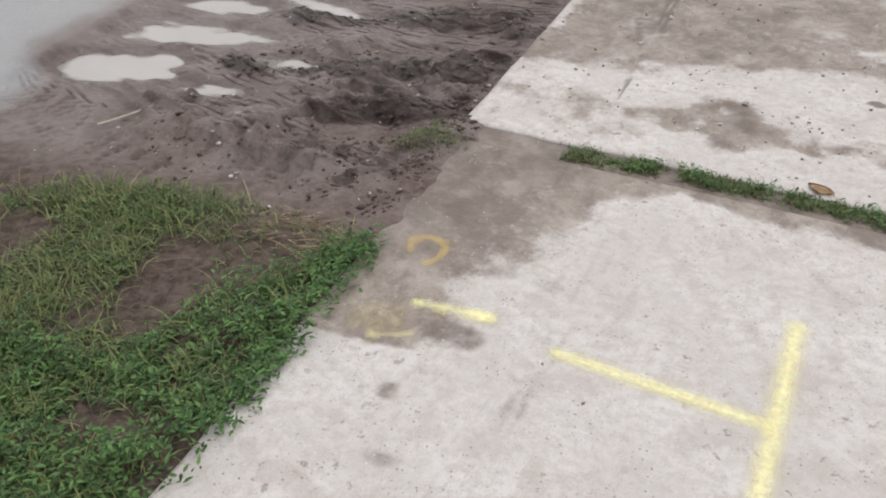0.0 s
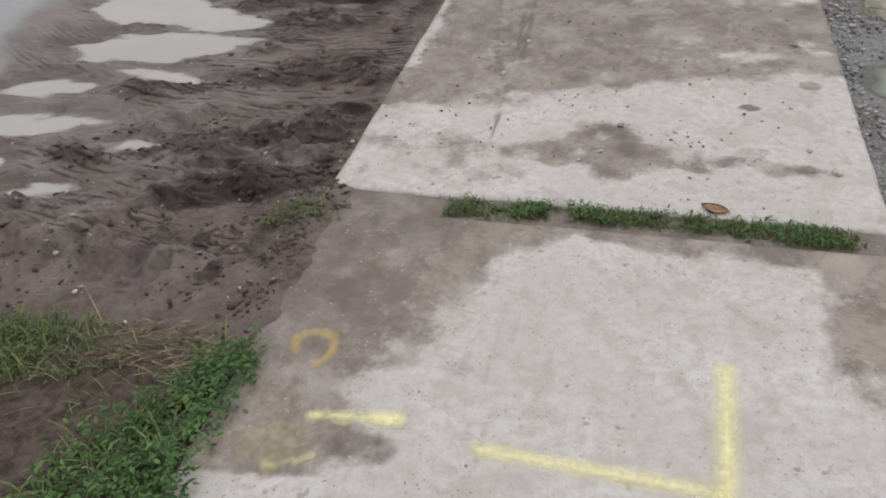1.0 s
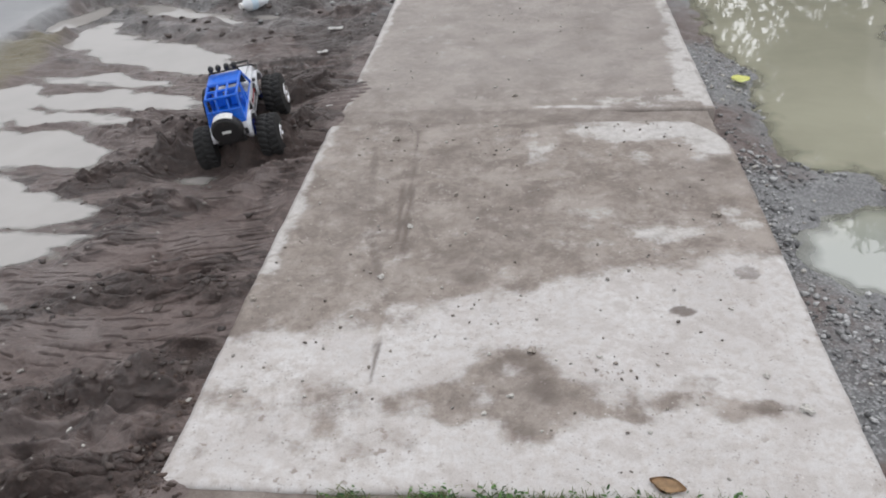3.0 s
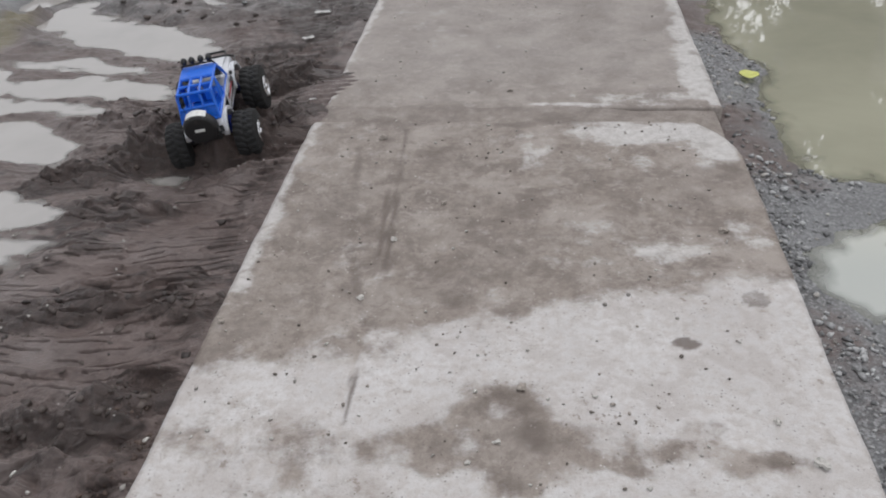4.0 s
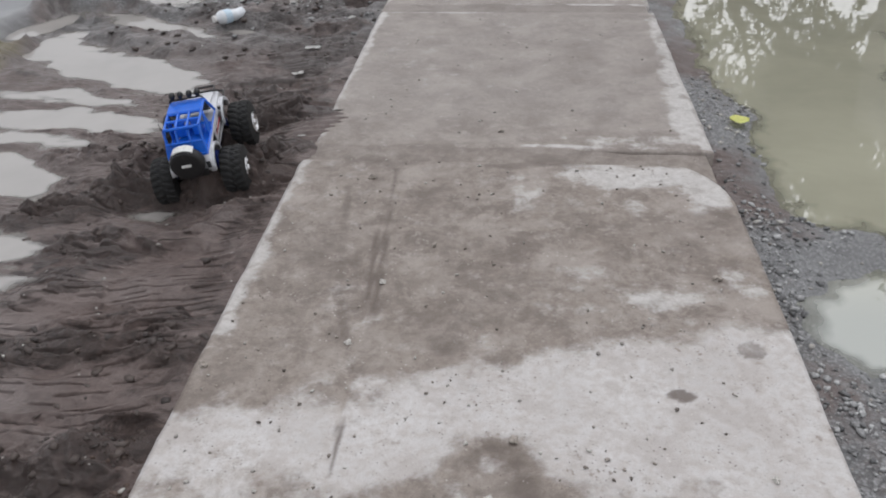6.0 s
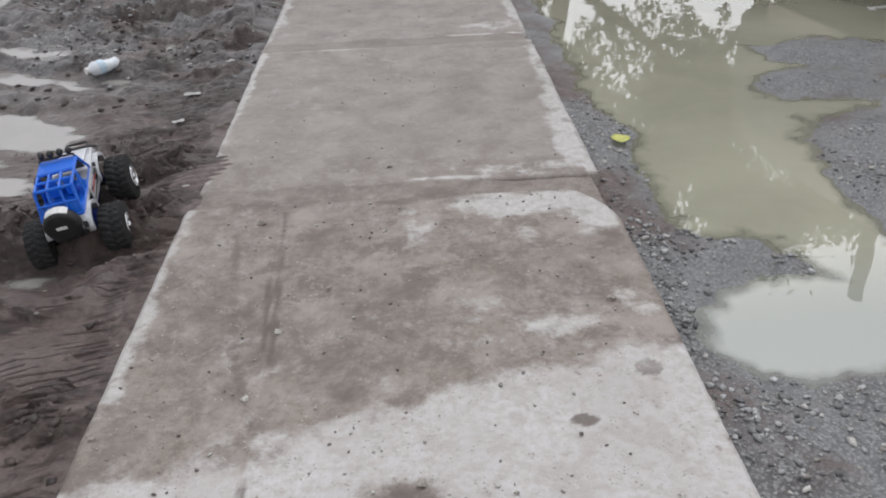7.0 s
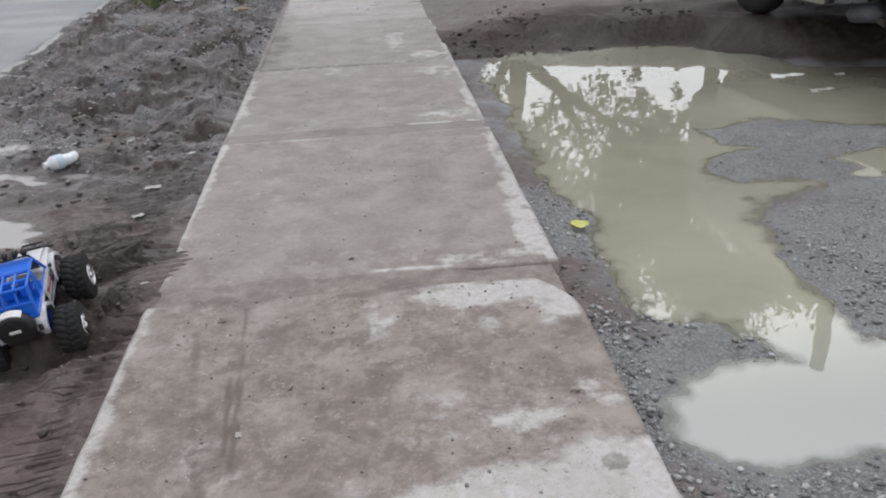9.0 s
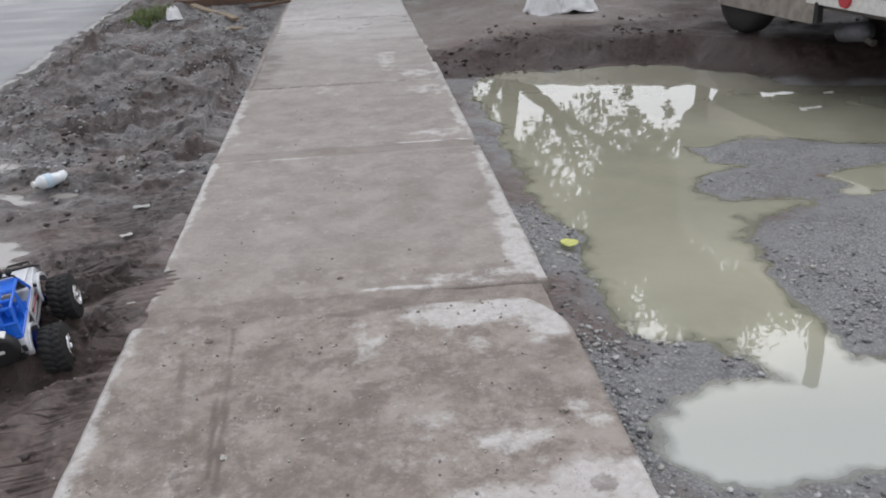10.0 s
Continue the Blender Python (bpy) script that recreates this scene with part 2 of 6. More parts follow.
def water_material(name, silt, deep, pale=None, van_darkening=None, shine=1.0):
    """Murky water: silt that hides the bottom where it is deep, and a mirror on top."""
    k = Mat(name)
    c = k.mix(k.ramp(k.noise(1.6, 5, 0.6, distort=0.4), 0.3, 0.7), silt, deep)
    if pale:
        c = k.mix(k.attr("silt"), c, pale)
    # Darker water colour stands in for the van's shade and dark reflection.
    if van_darkening:
        c = k.mix(k.attr("van_darkening"), c, van_darkening)
    body, clear, gloss = k.n.new("ShaderNodeBsdfDiffuse"), k.n.new("ShaderNodeBsdfTransparent"), k.n.new("ShaderNodeBsdfGlossy")
    edge, top, rim = k.n.new("ShaderNodeMixShader"), k.n.new("ShaderNodeMixShader"), k.n.new("ShaderNodeFresnel")
    k.put(body.inputs["Color"], c)
    k.put(clear.inputs["Color"], (0.93, 0.91, 0.85))
    gloss.inputs["Roughness"].default_value = 0.015
    rim.inputs["IOR"].default_value = 2.5
    ripple = k.n.new("ShaderNodeBump")
    ripple.inputs["Strength"].default_value, ripple.inputs["Distance"].default_value = 0.05, 0.01
    k.l.new(k.noise(7, 2, 0.4), ripple.inputs["Height"])
    k.l.new(ripple.outputs[0], gloss.inputs["Normal"])
    k.l.new(ripple.outputs[0], rim.inputs["Normal"])
    deepness = k.math("ADD", k.attr("depth"), k.math("MULTIPLY", k.math("SUBTRACT", k.noise(12, 5, 0.65), 0.5), 0.5))
    k.l.new(k.ramp(deepness, 0.0, 0.6, 0.30, 1.0), edge.inputs[0])
    k.l.new(clear.outputs[0], edge.inputs[1])
    k.l.new(body.outputs[0], edge.inputs[2])
    k.l.new(k.math("MULTIPLY", k.math("MULTIPLY", rim.outputs[0], k.ramp(k.attr("silt"), 0.0, 1.0, shine, 0.62 * shine)) if pale else k.math("MULTIPLY", rim.outputs[0], shine), k.ramp(deepness, 0.0, 0.5, 0.35, 1.0), True), top.inputs[0])
    k.l.new(edge.outputs[0], top.inputs[1])
    k.l.new(gloss.outputs[0], top.inputs[2])
    k.l.new(top.outputs[0], k.n["Material Output"].inputs["Surface"])
    return k.m


def plain(name, color, rough=0.5, metal=0.0, vary=0.15, scale=60.0, bump=0.0, spec=0.5):
    k = Mat(name)
    dark = tuple(v * (1 - vary) for v in color)
    c = k.mix(k.ramp(k.noise(scale, 5, 0.65), 0.3, 0.7), dark, color)
    if bump:
        k.bump(k.noise(scale * 2, 4, 0.6), bump, 0.004)
    return k.done(c, rough, metal, spec)


CONCRETE = concrete_material()
GROUND = ground_material()
WATER_L = water_material("silty_water", (0.37, 0.350, 0.328), (0.315, 0.297, 0.278), shine=0.9)
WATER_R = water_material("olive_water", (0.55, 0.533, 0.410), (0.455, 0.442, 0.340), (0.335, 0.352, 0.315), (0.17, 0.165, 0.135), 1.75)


# ---- the ground: one sheet to the horizon ----
LEFT_LEVEL, RIGHT_LEVEL = -0.070, -0.085
LEFT_POOLS = [
    (-2.13, 0.00, 0.20, 0.13, 30), (-2.04, 0.36, 0.28, 0.09, 8), (-2.12, 0.63, 0.26, 0.07, 8), (-1.70, 0.80, 0.19, 0.05, -8),
    (-1.84, 1.06, 0.40, 0.165, 12), (-1.97, 1.43, 0.46, 0.18, -10), (-2.06, 1.86, 0.48, 0.19, -16), (-2.02, 2.19, 0.38, 0.075, -10),
    (-1.86, 2.39, 0.42, 0.12, -8), (-1.95, 2.64, 0.42, 0.08, -14), (-1.92, 3.03, 0.57, 0.20, -28), (-2.00, 3.74, 0.46, 0.125, -26),
]
LEFT_SPILLS = [
    (-2.16, 4.26, 0.34, 0.10, -18), (-2.62, 3.72, 0.12, 0.24, -20), (-2.45, 2.45, 0.16, 0.20, -20), (-2.42, 2.05, 0.10, 0.30, -10), (-2.02, 0.66, 0.16, 0.06, 4),
    (-1.60, 0.255, 0.12, 0.035, 3), (-1.71, -0.06, 0.15, 0.045, 10), (-2.42, 3.36, 0.13, 0.24, -12), (-1.85, 0.385, 0.14, 0.05, 4), (-1.63, 0.77, 0.14, 0.04, 4), (-1.21, 1.575, 0.14, 0.062, -8),
]
RIGHT_POOLS = [
    (2.10, 4.90, 1.15, 1.13, 0), (1.44, 3.60, 0.53, 1.35, 0), (1.75, 3.05, 0.62, 0.42, 0), (1.34, 2.22, 0.38, 0.70, 0), (3.40, 4.25, 1.6, 0.72, -10),
    (1.14, 1.09, 0.30, 0.25, 0), (1.35, 1.12, 0.46, 0.28, 0), (1.70, 1.20, 0.45, 0.28, 0), (1.46, 1.60, 0.20, 0.42, 0), (2.65, 3.03, 0.40, 0.19, 10), (1.35, 5.3, 0.40, 0.75, 0),
]
ISLAND = (2.14, 3.08, 0.36, 0.26, 8)


def road_edge(y):
    return np.interp(y, (-6, -0.8, 0.5, 1.8, 2.6, 3.4, 6, 12, 60), (-2.3, -2.38, -2.46, -2.68, -2.84, -2.85, -2.72, -2.95, -5.0))


def pools(x, y):
    """Distances to the water on either side of the pavement, negative inside."""
    wx, wy = x + 0.26 * fbm(x, y, 0.26, 6, 3), y + 0.17 * fbm(x, y, 0.18, 6, 9)
    left = np.minimum.reduce([oval(wx, wy, *p) for p in LEFT_POOLS + LEFT_SPILLS]) + 0.10 * np.maximum(0, fbm(0.3 * x + 0.4 * y, y, 0.075, 4, 15)) - 0.02 * step(-1.9, -2.2, x) + 0.075 * fbm(0.35 * x, y, 0.055, 4, 16)
    calm = 0.3 + 0.7 * step(1.2, 1.6, y)
    wx, wy = x + 0.20 * calm * fbm(x, y, 0.35, 6, 13), y + 0.20 * calm * fbm(x, y, 0.35, 6, 19)
    right = np.minimum.reduce([oval(wx, wy, *p) for p in RIGHT_POOLS])
    right = np.maximum(right, -oval(wx, wy, *ISLAND)) + 0.10 * fbm(x, y, 0.13, 5, 17) * step(1.3, 2.0, y) - 0.015 * step(1.3, 1.6, y)
    return left, right


RIDGES = [  # from, to, height, width
    (-1.25, -0.03, -1.05, 0.05, 0.022, 0.045), (-1.05, 0.05, -0.80, 0.08, 0.026, 0.05),
    (-1.75, 0.16, -1.15, 0.34, 0.018, 0.06), (-1.15, 0.34, -0.78, 0.47, 0.022, 0.055), (-1.75, 0.60, -1.13, 0.83, 0.022, 0.05), (-1.13, 0.83, -0.80, 0.80, 0.018, 0.04),
    (-1.66, 1.30, -1.45, 1.36, 0.034, 0.045), (-1.62, 1.58, -1.36, 1.66, 0.028, 0.04), (-1.36, 1.68, -1.02, 1.66, 0.030, 0.045), (-1.02, 1.66, -0.77, 1.84, 0.034, 0.045),
    (-1.6, 2.0, -1.25, 1.90, 0.014, 0.05), (-1.38, 1.86, -1.01, 1.95, 0.026, 0.05), (-1.01, 1.95, -0.78, 2.02, 0.034, 0.05), (-1.3, 2.25, -0.99, 2.29, 0.028, 0.045),
    (-0.99, 2.29, -0.72, 2.40, 0.030, 0.04), (-1.5, 2.62, -1.1, 2.66, 0.025, 0.06),
]


# Turned heaps on the bank: centre, half length and width, tilt, height.
HEAPS = ((-1.02, 6.10, 0.28, 0.13, 4, 0.085), (-1.62, 4.92, 0.52, 0.12, 6, 0.070), (-2.15, 5.15, 0.20, 0.06, -4, 0.04), (-0.93, 5.18, 0.18, 0.055, 0, 0.050), (-1.43, 5.48, 0.20, 0.05, 8, 0.045),
         (-0.87, 4.12, 0.09, 0.13, -20, 0.030), (-0.98, 3.60, 0.17, 0.05, 12, 0.035), (-2.38, 8.75, 0.18, 0.30, -8, 0.07), (-2.42, 7.7, 0.10, 0.45, -3, 0.06), (-2.40, 6.8, 0.09, 0.40, 4, 0.05), (-1.75, 8.6, 0.30, 0.16, 10, 0.06), (-1.70, 7.05, 0.24, 0.08, 6, 0.045))


def heaps(x, y):
    """How far a place lies on a turned heap, 0 to 1, and how high that heap stands there."""
    on, high = np.zeros_like(x), np.zeros_like(x)
    wobble = 0.10 * fbm(x, y, 0.16, 4, 281) + 0.06 * fbm(x, y, 0.05, 3, 283)
    for cx, cy, rx, ry, tilt, top in HEAPS:
        v = step(0.03, -0.05, oval(x, y, cx, cy, rx, ry, tilt) + wobble)
        on, high = np.maximum(on, v), np.maximum(high, top * v)
    return on, high


def clumps(x, y):
    """Freshly turned clumps, drawn out along the wheel marks, 0 to 1."""
    v = y - 0.16 * (x + 1.2) + 0.05 * fbm(x, y, 0.15, 3, 262)
    s = fbm(0.34 * x, v, 0.060, 4, 261)
    zone = step(-0.10, 0.08, fbm(0.4 * x, v, 0.30, 3, 265) + 0.22 * step(1.3, 1.8, y)) * step(0.80, 0.55, np.abs(x + 1.45)) * step(-0.70, -0.40, y) * step(3.6, 2.8, y) * (0.30 + 0.70 * step(0.0, 0.3, y))
    return step(0.02, 0.10, s + 0.12 * fbm(x, y, 0.035, 3, 267)) * zone


def ruts(x, y):
    """Wheel ruts and churned ridges in the mud."""
    p = y - 0.30 * (x + 1.25) ** 2 + 0.07 * fbm(x, y, 0.6, 3, 23)
    broad = vnoise(p / 0.26, x * 0.5 + 4, 31) - 0.5
    groove = np.abs(np.sin(p * 100 + 4.5 * vnoise(x * 2.2, y * 2.2, 41) + 0.9 * vnoise(x * 16, y * 16, 42)))
    tread = -step(0.34, 0.10, groove) * step(0.20, 0.34, vnoise(p / 0.33, x * 0.9 + 9, 43)) * step(0.40, 0.58, vnoise(x * 17, p * 30, 45))
    out = 0.05 * broad + 0.034 * tread
    wx, wy = x + 0.09 * fbm(x, y, 0.16, 4, 47), y + 0.09 * fbm(x, y, 0.16, 4, 49)
    lumps = np.clip(0.75 + 1.7 * fbm(x, y, 0.075, 4, 53), 0.05, 2.0)
    for x0, y0, x1, y1, tall, wide in RIDGES:
        d = bar(wx, wy, x0, y0, x1, y1)
        side = np.where(wy < y0 + (y1 - y0) * np.clip((wx - x0) / (x1 - x0), 0, 1), 0.75, 1.35)
        out = out + (1.3 if y0 < 1 else 2.1) * tall * lumps * np.exp(-((d / (wide * side)) ** 2)) - 0.6 * tall * np.exp(-((bar(wx, wy, x0, y0 - 0.10, x1, y1 - 0.10) / 0.05) ** 2))
    near = np.minimum.reduce([bar(wx, wy, *row[:4]) for row in RIDGES])
    out = out + step(0.11, 0.01, near) * (0.5 + 0.5 * step(0.8, 1.2, y)) * (0.052 * fbm(x, y, 0.045, 4, 56) + 0.016 * np.abs(fbm(x, y, 0.025, 3, 55)))
    rough = step(0.35, 0.75, vnoise(p / 0.3, x * 0.8 + 3, 59))
    furrow = 1 - np.abs(2 * vnoise(wx * 2.6 + 3, (p + 0.05 * fbm(x, y, 0.12, 3, 58)) / 0.085, 60) - 1)
    return out + (0.006 + 0.034 * rough) * fbm(x, y, 0.06, 5, 57) + 0.066 * (furrow**2.5 - 0.38) * (0.25 + 0.75 * rough) + 0.024 * clumps(x, y)


def ground_height(x, y):
    left, right = pools(x, y)
    re = road_edge(y)
    mud_on = step(0.35, 0.0, np.abs(x + 1.45) - 0.75) * step(-0.75, -0.35, y) * step(4.4, 2.8, y)
    hl = -0.046 + 0.012 * step(-1.2, -0.8, x) + ruts(x, y) * mud_on * (1 - 0.5 * step(-1.65, -1.95, x)) + (0.035 * fbm(x, y, 0.5, 5, 61) + (0.40 * np.maximum(0, fbm(x * 0.6, y, 0.5, 6, 63)) + 0.22 * fbm(x * 0.6, y, 0.13, 5, 65)) * step(2.4, 4.0, y)) * (1 - 0.6 * mud_on)
    hl = hl + heaps(x, y)[1] * (0.7 + 2.0 * fbm(x, y, 0.07, 4, 285))
    hl = hl + 0.02 * step(-0.5, -1.2, y) + 0.06 * step(4.6, 7.0, y) * step(0, 0.5, x - re)
    hl = hl + 0.10 * fbm(x, y, 0.10, 6, 67) * step(-0.65, -0.35, y) * step(0.7, 0.2, y) * step(-1.6, -1.3, x)
    hl = np.maximum(hl, -0.012 - 1.4 * np.maximum(0, oval(x, y, -1.13, 2.06, 0.22, 0.08, 13)))
    hl = np.minimum(hl, np.where(x > -0.86, -0.021 + 0.3 * np.maximum(-0.72 - x, -0.1), 1.0))
    hl = np.maximum(hl, np.where(x > -0.90, -0.020 - 0.5 * np.maximum(0, -0.80 - x), -1.0) + 0.012 * fbm(x, y, 0.07, 4, 69))
    hr = -0.055 + 0.03 * fbm(x, y, 0.5, 5, 71) + 0.010 * fbm(x, y, 0.03, 2, 77)
    shore = y - np.interp(x, (0.8, 1.8, 2.8, 3.6, 5.0), (5.90, 6.00, 5.62, 5.10, 4.7))
    hr = hr + 0.185 * (0.32 + 0.68 * step(0.85, 1.7, x)) * step(-0.12, 0.45, shore) + (0.05 * fbm(x, y, 0.25, 4, 81) + 0.06 * fbm(x, y, 0.09, 4, 82) * step(0.7, 0.2, shore)) * step(-0.1, 0.2, shore)

    def settle(h, d, level, steep, reach, low=0.0):
        h = np.maximum(h, level + 0.006 - low)
        near = level + 0.001 + steep * np.clip(d, 0, 1)
        out = near + (h - near) * step(0.0, reach, d)
        return np.where(d < 0, level + 0.001 - np.minimum(0.03, -1.2 * steep * d), out)

    h = np.where(x < 0, settle(hl, left, LEFT_LEVEL, 0.16, 0.09, 0.016 * step(-1.20, -1.45, x)), settle(hr, right, RIGHT_LEVEL, 0.07, 0.22) + 0.006 * fbm(x, y, 0.06, 4, 79))
    # The carriageway is level and smooth.
    on_road = step(0.03, -0.03, x - re)
    h = h * (1 - on_road) + (-0.03 + 0.03 * step(0.5, 5, y)) * on_road
    # Under the slabs the ground lies lower.
    h = np.maximum(h, 0.0035 + 0.016 * fbm(x, y, 0.05, 4, 83) - 0.30 * np.maximum(0, bar(x, y, -0.750, 0.005, -0.725, -0.55) - 0.028 - 0.10 * fbm(x, y, 0.12, 4, 84)))
    h = np.maximum(h, 0.0025 + 0.014 * fbm(x, y, 0.05, 4, 85) - 0.30 * np.maximum(0, oval(x, y, -0.765, 1.99, 0.045, 0.05, 0)))
    h = np.maximum(h, 0.004 + 0.016 * fbm(x, y, 0.05, 4, 87) + 0.004 * np.sin(150 * (y - 0.2 * x)) - 0.30 * np.maximum(0, oval(x, y, -0.75, 2.25, 0.055, 0.10, -25) + 0.06 * fbm(x, y, 0.08, 3, 88)))
    under = step(0.0, 0.03, np.where((x < 0) & (y < 0.06), 0.645, np.where((x < 0) & (np.abs(y - 2.2) < 0.27), 0.63, 0.735)) - np.abs(x)) * step(-6.8, -6.7, y) * step(13.6, 13.5, y)
    return h * (1 - under) + (-0.03) * under


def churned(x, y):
    """Where the mud is dark: turned and wet along the ridges, in bands of the bank, and on the far shore, with ridge
    and van shade painted in.
    """
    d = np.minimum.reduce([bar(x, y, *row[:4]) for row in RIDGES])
    # Ridges are darkened as turned mud and to stand in for their shade.
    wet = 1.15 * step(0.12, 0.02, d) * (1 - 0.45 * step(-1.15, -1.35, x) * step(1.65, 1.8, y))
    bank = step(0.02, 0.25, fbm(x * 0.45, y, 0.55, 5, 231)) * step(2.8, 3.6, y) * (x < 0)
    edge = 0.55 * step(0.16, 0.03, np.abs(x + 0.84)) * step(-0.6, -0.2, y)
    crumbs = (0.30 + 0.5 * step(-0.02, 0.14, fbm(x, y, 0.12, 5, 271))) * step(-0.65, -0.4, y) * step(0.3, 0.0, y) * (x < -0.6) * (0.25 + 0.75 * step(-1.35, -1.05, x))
    # Wet far-bank mud; its second term paints the van's shade onto the ground.
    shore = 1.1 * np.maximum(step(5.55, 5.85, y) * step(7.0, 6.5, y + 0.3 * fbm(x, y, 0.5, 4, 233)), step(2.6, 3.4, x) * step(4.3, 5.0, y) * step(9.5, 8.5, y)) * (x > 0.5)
    # Shade under the van, put into the bank colour.
    van_shade = 1.2 * step(2.1, 2.7, x) * step(-0.2, 0.05, y - np.interp(x, (2.1, 2.8, 3.6, 5.0), (5.85, 5.62, 5.10, 4.7))) * step(8.0, 7.0, y)
    return np.clip(np.maximum.reduce([van_shade, 1.1 * heaps(x, y)[0], 0.75 * wet, 0.95 * clumps(x, y) * (1 - 0.5 * step(-1.15, -1.35, x) * step(1.6, 1.8, y)), 0.45 * bank + 1.1 * step(0.0, 0.14, fbm(x * 0.5, y, 0.18, 5, 237)) * step(2.6, 3.2, y) * (x < 0), edge, crumbs, shore]), 0, 1.2)


def lines(*stretches):
    """Joined even steps: (from, to, step) each."""
    out = [np.arange(a, b, s) for a, b, s in stretches]
    return np.concatenate(out + [np.array([stretches[-1][1]])])


far = np.array([12, 20, 40, 80, 160, 320, 600.0])
gxs = np.concatenate([-far[::-1], lines((-8, -3, 0.25), (-3, -2.5, 0.04), (-2.5, -1.75, 0.0125), (-1.75, -0.64, 0.006), (-0.64, 0.7, 0.067), (0.7, 2.1, 0.0125), (2.1, 4.2, 0.03), (4.2, 8, 0.25)), far])
gys = np.concatenate([-far[::-1], lines((-8, -2, 0.25), (-2, -0.3, 0.016), (-0.3, 2.6, 0.0036), (2.6, 4.2, 0.010), (4.2, 7.5, 0.022), (7.5, 12, 0.06)), far[1:]])
GX, GY = np.meshgrid(gxs, gys)
GZ = ground_height(GX, GY)
GL, GR = pools(GX, GY)
near_pool = np.where(GX < 0, GL, GR)
SHORE = GY - np.interp(GX, (0.8, 1.8, 2.8, 3.6, 5.0), (5.90, 6.00, 5.62, 5.10, 4.7))
masks = {
    "road": step(0.10, -0.10, GX - road_edge(GY) + 0.5 * fbm(GX, GY, 0.35, 5, 255) * step(2.4, 1.2, GY)),
    "wet": np.clip(step(0.30, 0.0, near_pool) * np.where(GX < 0, 0.75, 0.45) * (0.7 + 1.2 * fbm(GX, GY, 0.2, 3, 251)) + np.where(GX < 0, 0.46 + 0.34 * step(-1.55, -1.9, GX) * step(3.4, 2.8, GY) + 1.1 * fbm(0.5 * GX, GY, 0.3, 4, 253), 0.40 + 0.8 * fbm(GX, GY, 0.3, 4, 254)), 0, 1) * step(-0.85, -0.35, GY + 0.5 * fbm(GX, GY, 0.3, 4, 287)),
    "stony": np.where(GX > 0.3, 0.80 + 1.5 * fbm(GX, GY, 0.35, 5, 239) - 0.25 * step(1.05, 0.85, GX) - 1.3 * step(-0.15, 0.12, SHORE), 0.44 * step(2.6, 3.8, GY) + 1.8 * fbm(GX, GY, 0.28, 5, 235) * step(2.8, 4.0, GY) - 0.3 * step(0.02, 0.25, fbm(GX * 0.45, GY, 0.55, 5, 231)) * step(2.8, 3.6, GY) - 1.3 * heaps(GX, GY)[0]),
    "churn_shade": churned(GX, GY),
    "dry": 0.9 * step(6.5, 7.2, GY + 0.6 * fbm(GX, GY, 0.6, 4, 221)) * (GX > 0.5) * step(3.3, 2.5, GX - 0.3 * (GY - 7)),
    "bank": (GX < -0.5) * step(2.6, 3.6, GY + 0.5 * fbm(GX, GY, 0.5, 4, 223)) * (1 - 0.85 * heaps(GX, GY)[0]),
    "turf": step(0.0, 0.3, -0.5 - GY) * (GX < 0),
    "olive_tint": step(0.06, -0.04, oval(GX, GY, -2.70, 2.92, 0.17, 0.46, 4) + 0.14 * fbm(GX, GY, 0.14, 4, 269)),
}
tagged(new("ground", grid_mesh("ground", gxs, gys, GZ, GROUND, masks)), "churned brown mud and wet grey gravel round the pavement", "ground", kind="structure")


def pool_sheet(name, x0, x1, y0, y1, level, full, material, label):
    xs, ys = np.arange(x0, x1, 0.02), np.arange(y0, y1, 0.02)
    X, Y = np.meshgrid(xs, ys)
    depth = np.clip((level - ground_height(X, Y)) / full, 0, 1)
    return tagged(new(name, grid_mesh(name, xs, ys, np.full(X.shape, level), material, {"depth": depth, "silt": step(1.75, 1.05, Y), "van_darkening": 0.85 * step(2.6, 3.8, X + 0.7 * fbm(X, Y, 0.8, 4, 257)) * step(4.2, 4.9, Y)})), label, "puddle", kind="structure")


pool_sheet("water_left", -2.86, -0.95, -0.4, 4.6, LEFT_LEVEL, 0.008, WATER_L, "shallow puddles of pale silty water in the ruts")
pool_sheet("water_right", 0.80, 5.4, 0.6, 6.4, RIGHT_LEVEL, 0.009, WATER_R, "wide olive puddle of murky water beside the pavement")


# ---- the pavement ----
def outline(y, y0, y1, left, right, cut):
    """Half widths of a slab at y: its sides, ragged a little, and a broken far corner."""
    l = left + 0.010 * fbm(y, y * 0 + left, 0.12, 4, 91)
    r = right + 0.010 * fbm(y, y * 0 + right, 0.12, 4, 97)
    if cut:
        w = np.clip((y - (y1 - cut)) / cut, 0, 1)
        r = r - 0.13 * w**2.6
    return l, r


DIRT_EDGE_1 = ((-1.02, -0.96, -0.86, -0.73, -0.57, -0.43, -0.27, -0.13), (-0.75, -0.42, -0.36, -0.46, -0.33, -0.26, -0.21, -0.02))
DIRT_EDGE_2 = ((-0.76, -0.69, -0.57, -0.49, -0.38, -0.29, -0.18, -0.10, 0.01, 0.11, 0.25, 0.40, 0.52, 0.64, 0.73), (0.54, 0.55, 0.57, 0.64, 0.73, 0.725, 0.72, 0.76, 0.78, 0.82, 0.85, 0.88, 0.90, 0.96, 0.96))
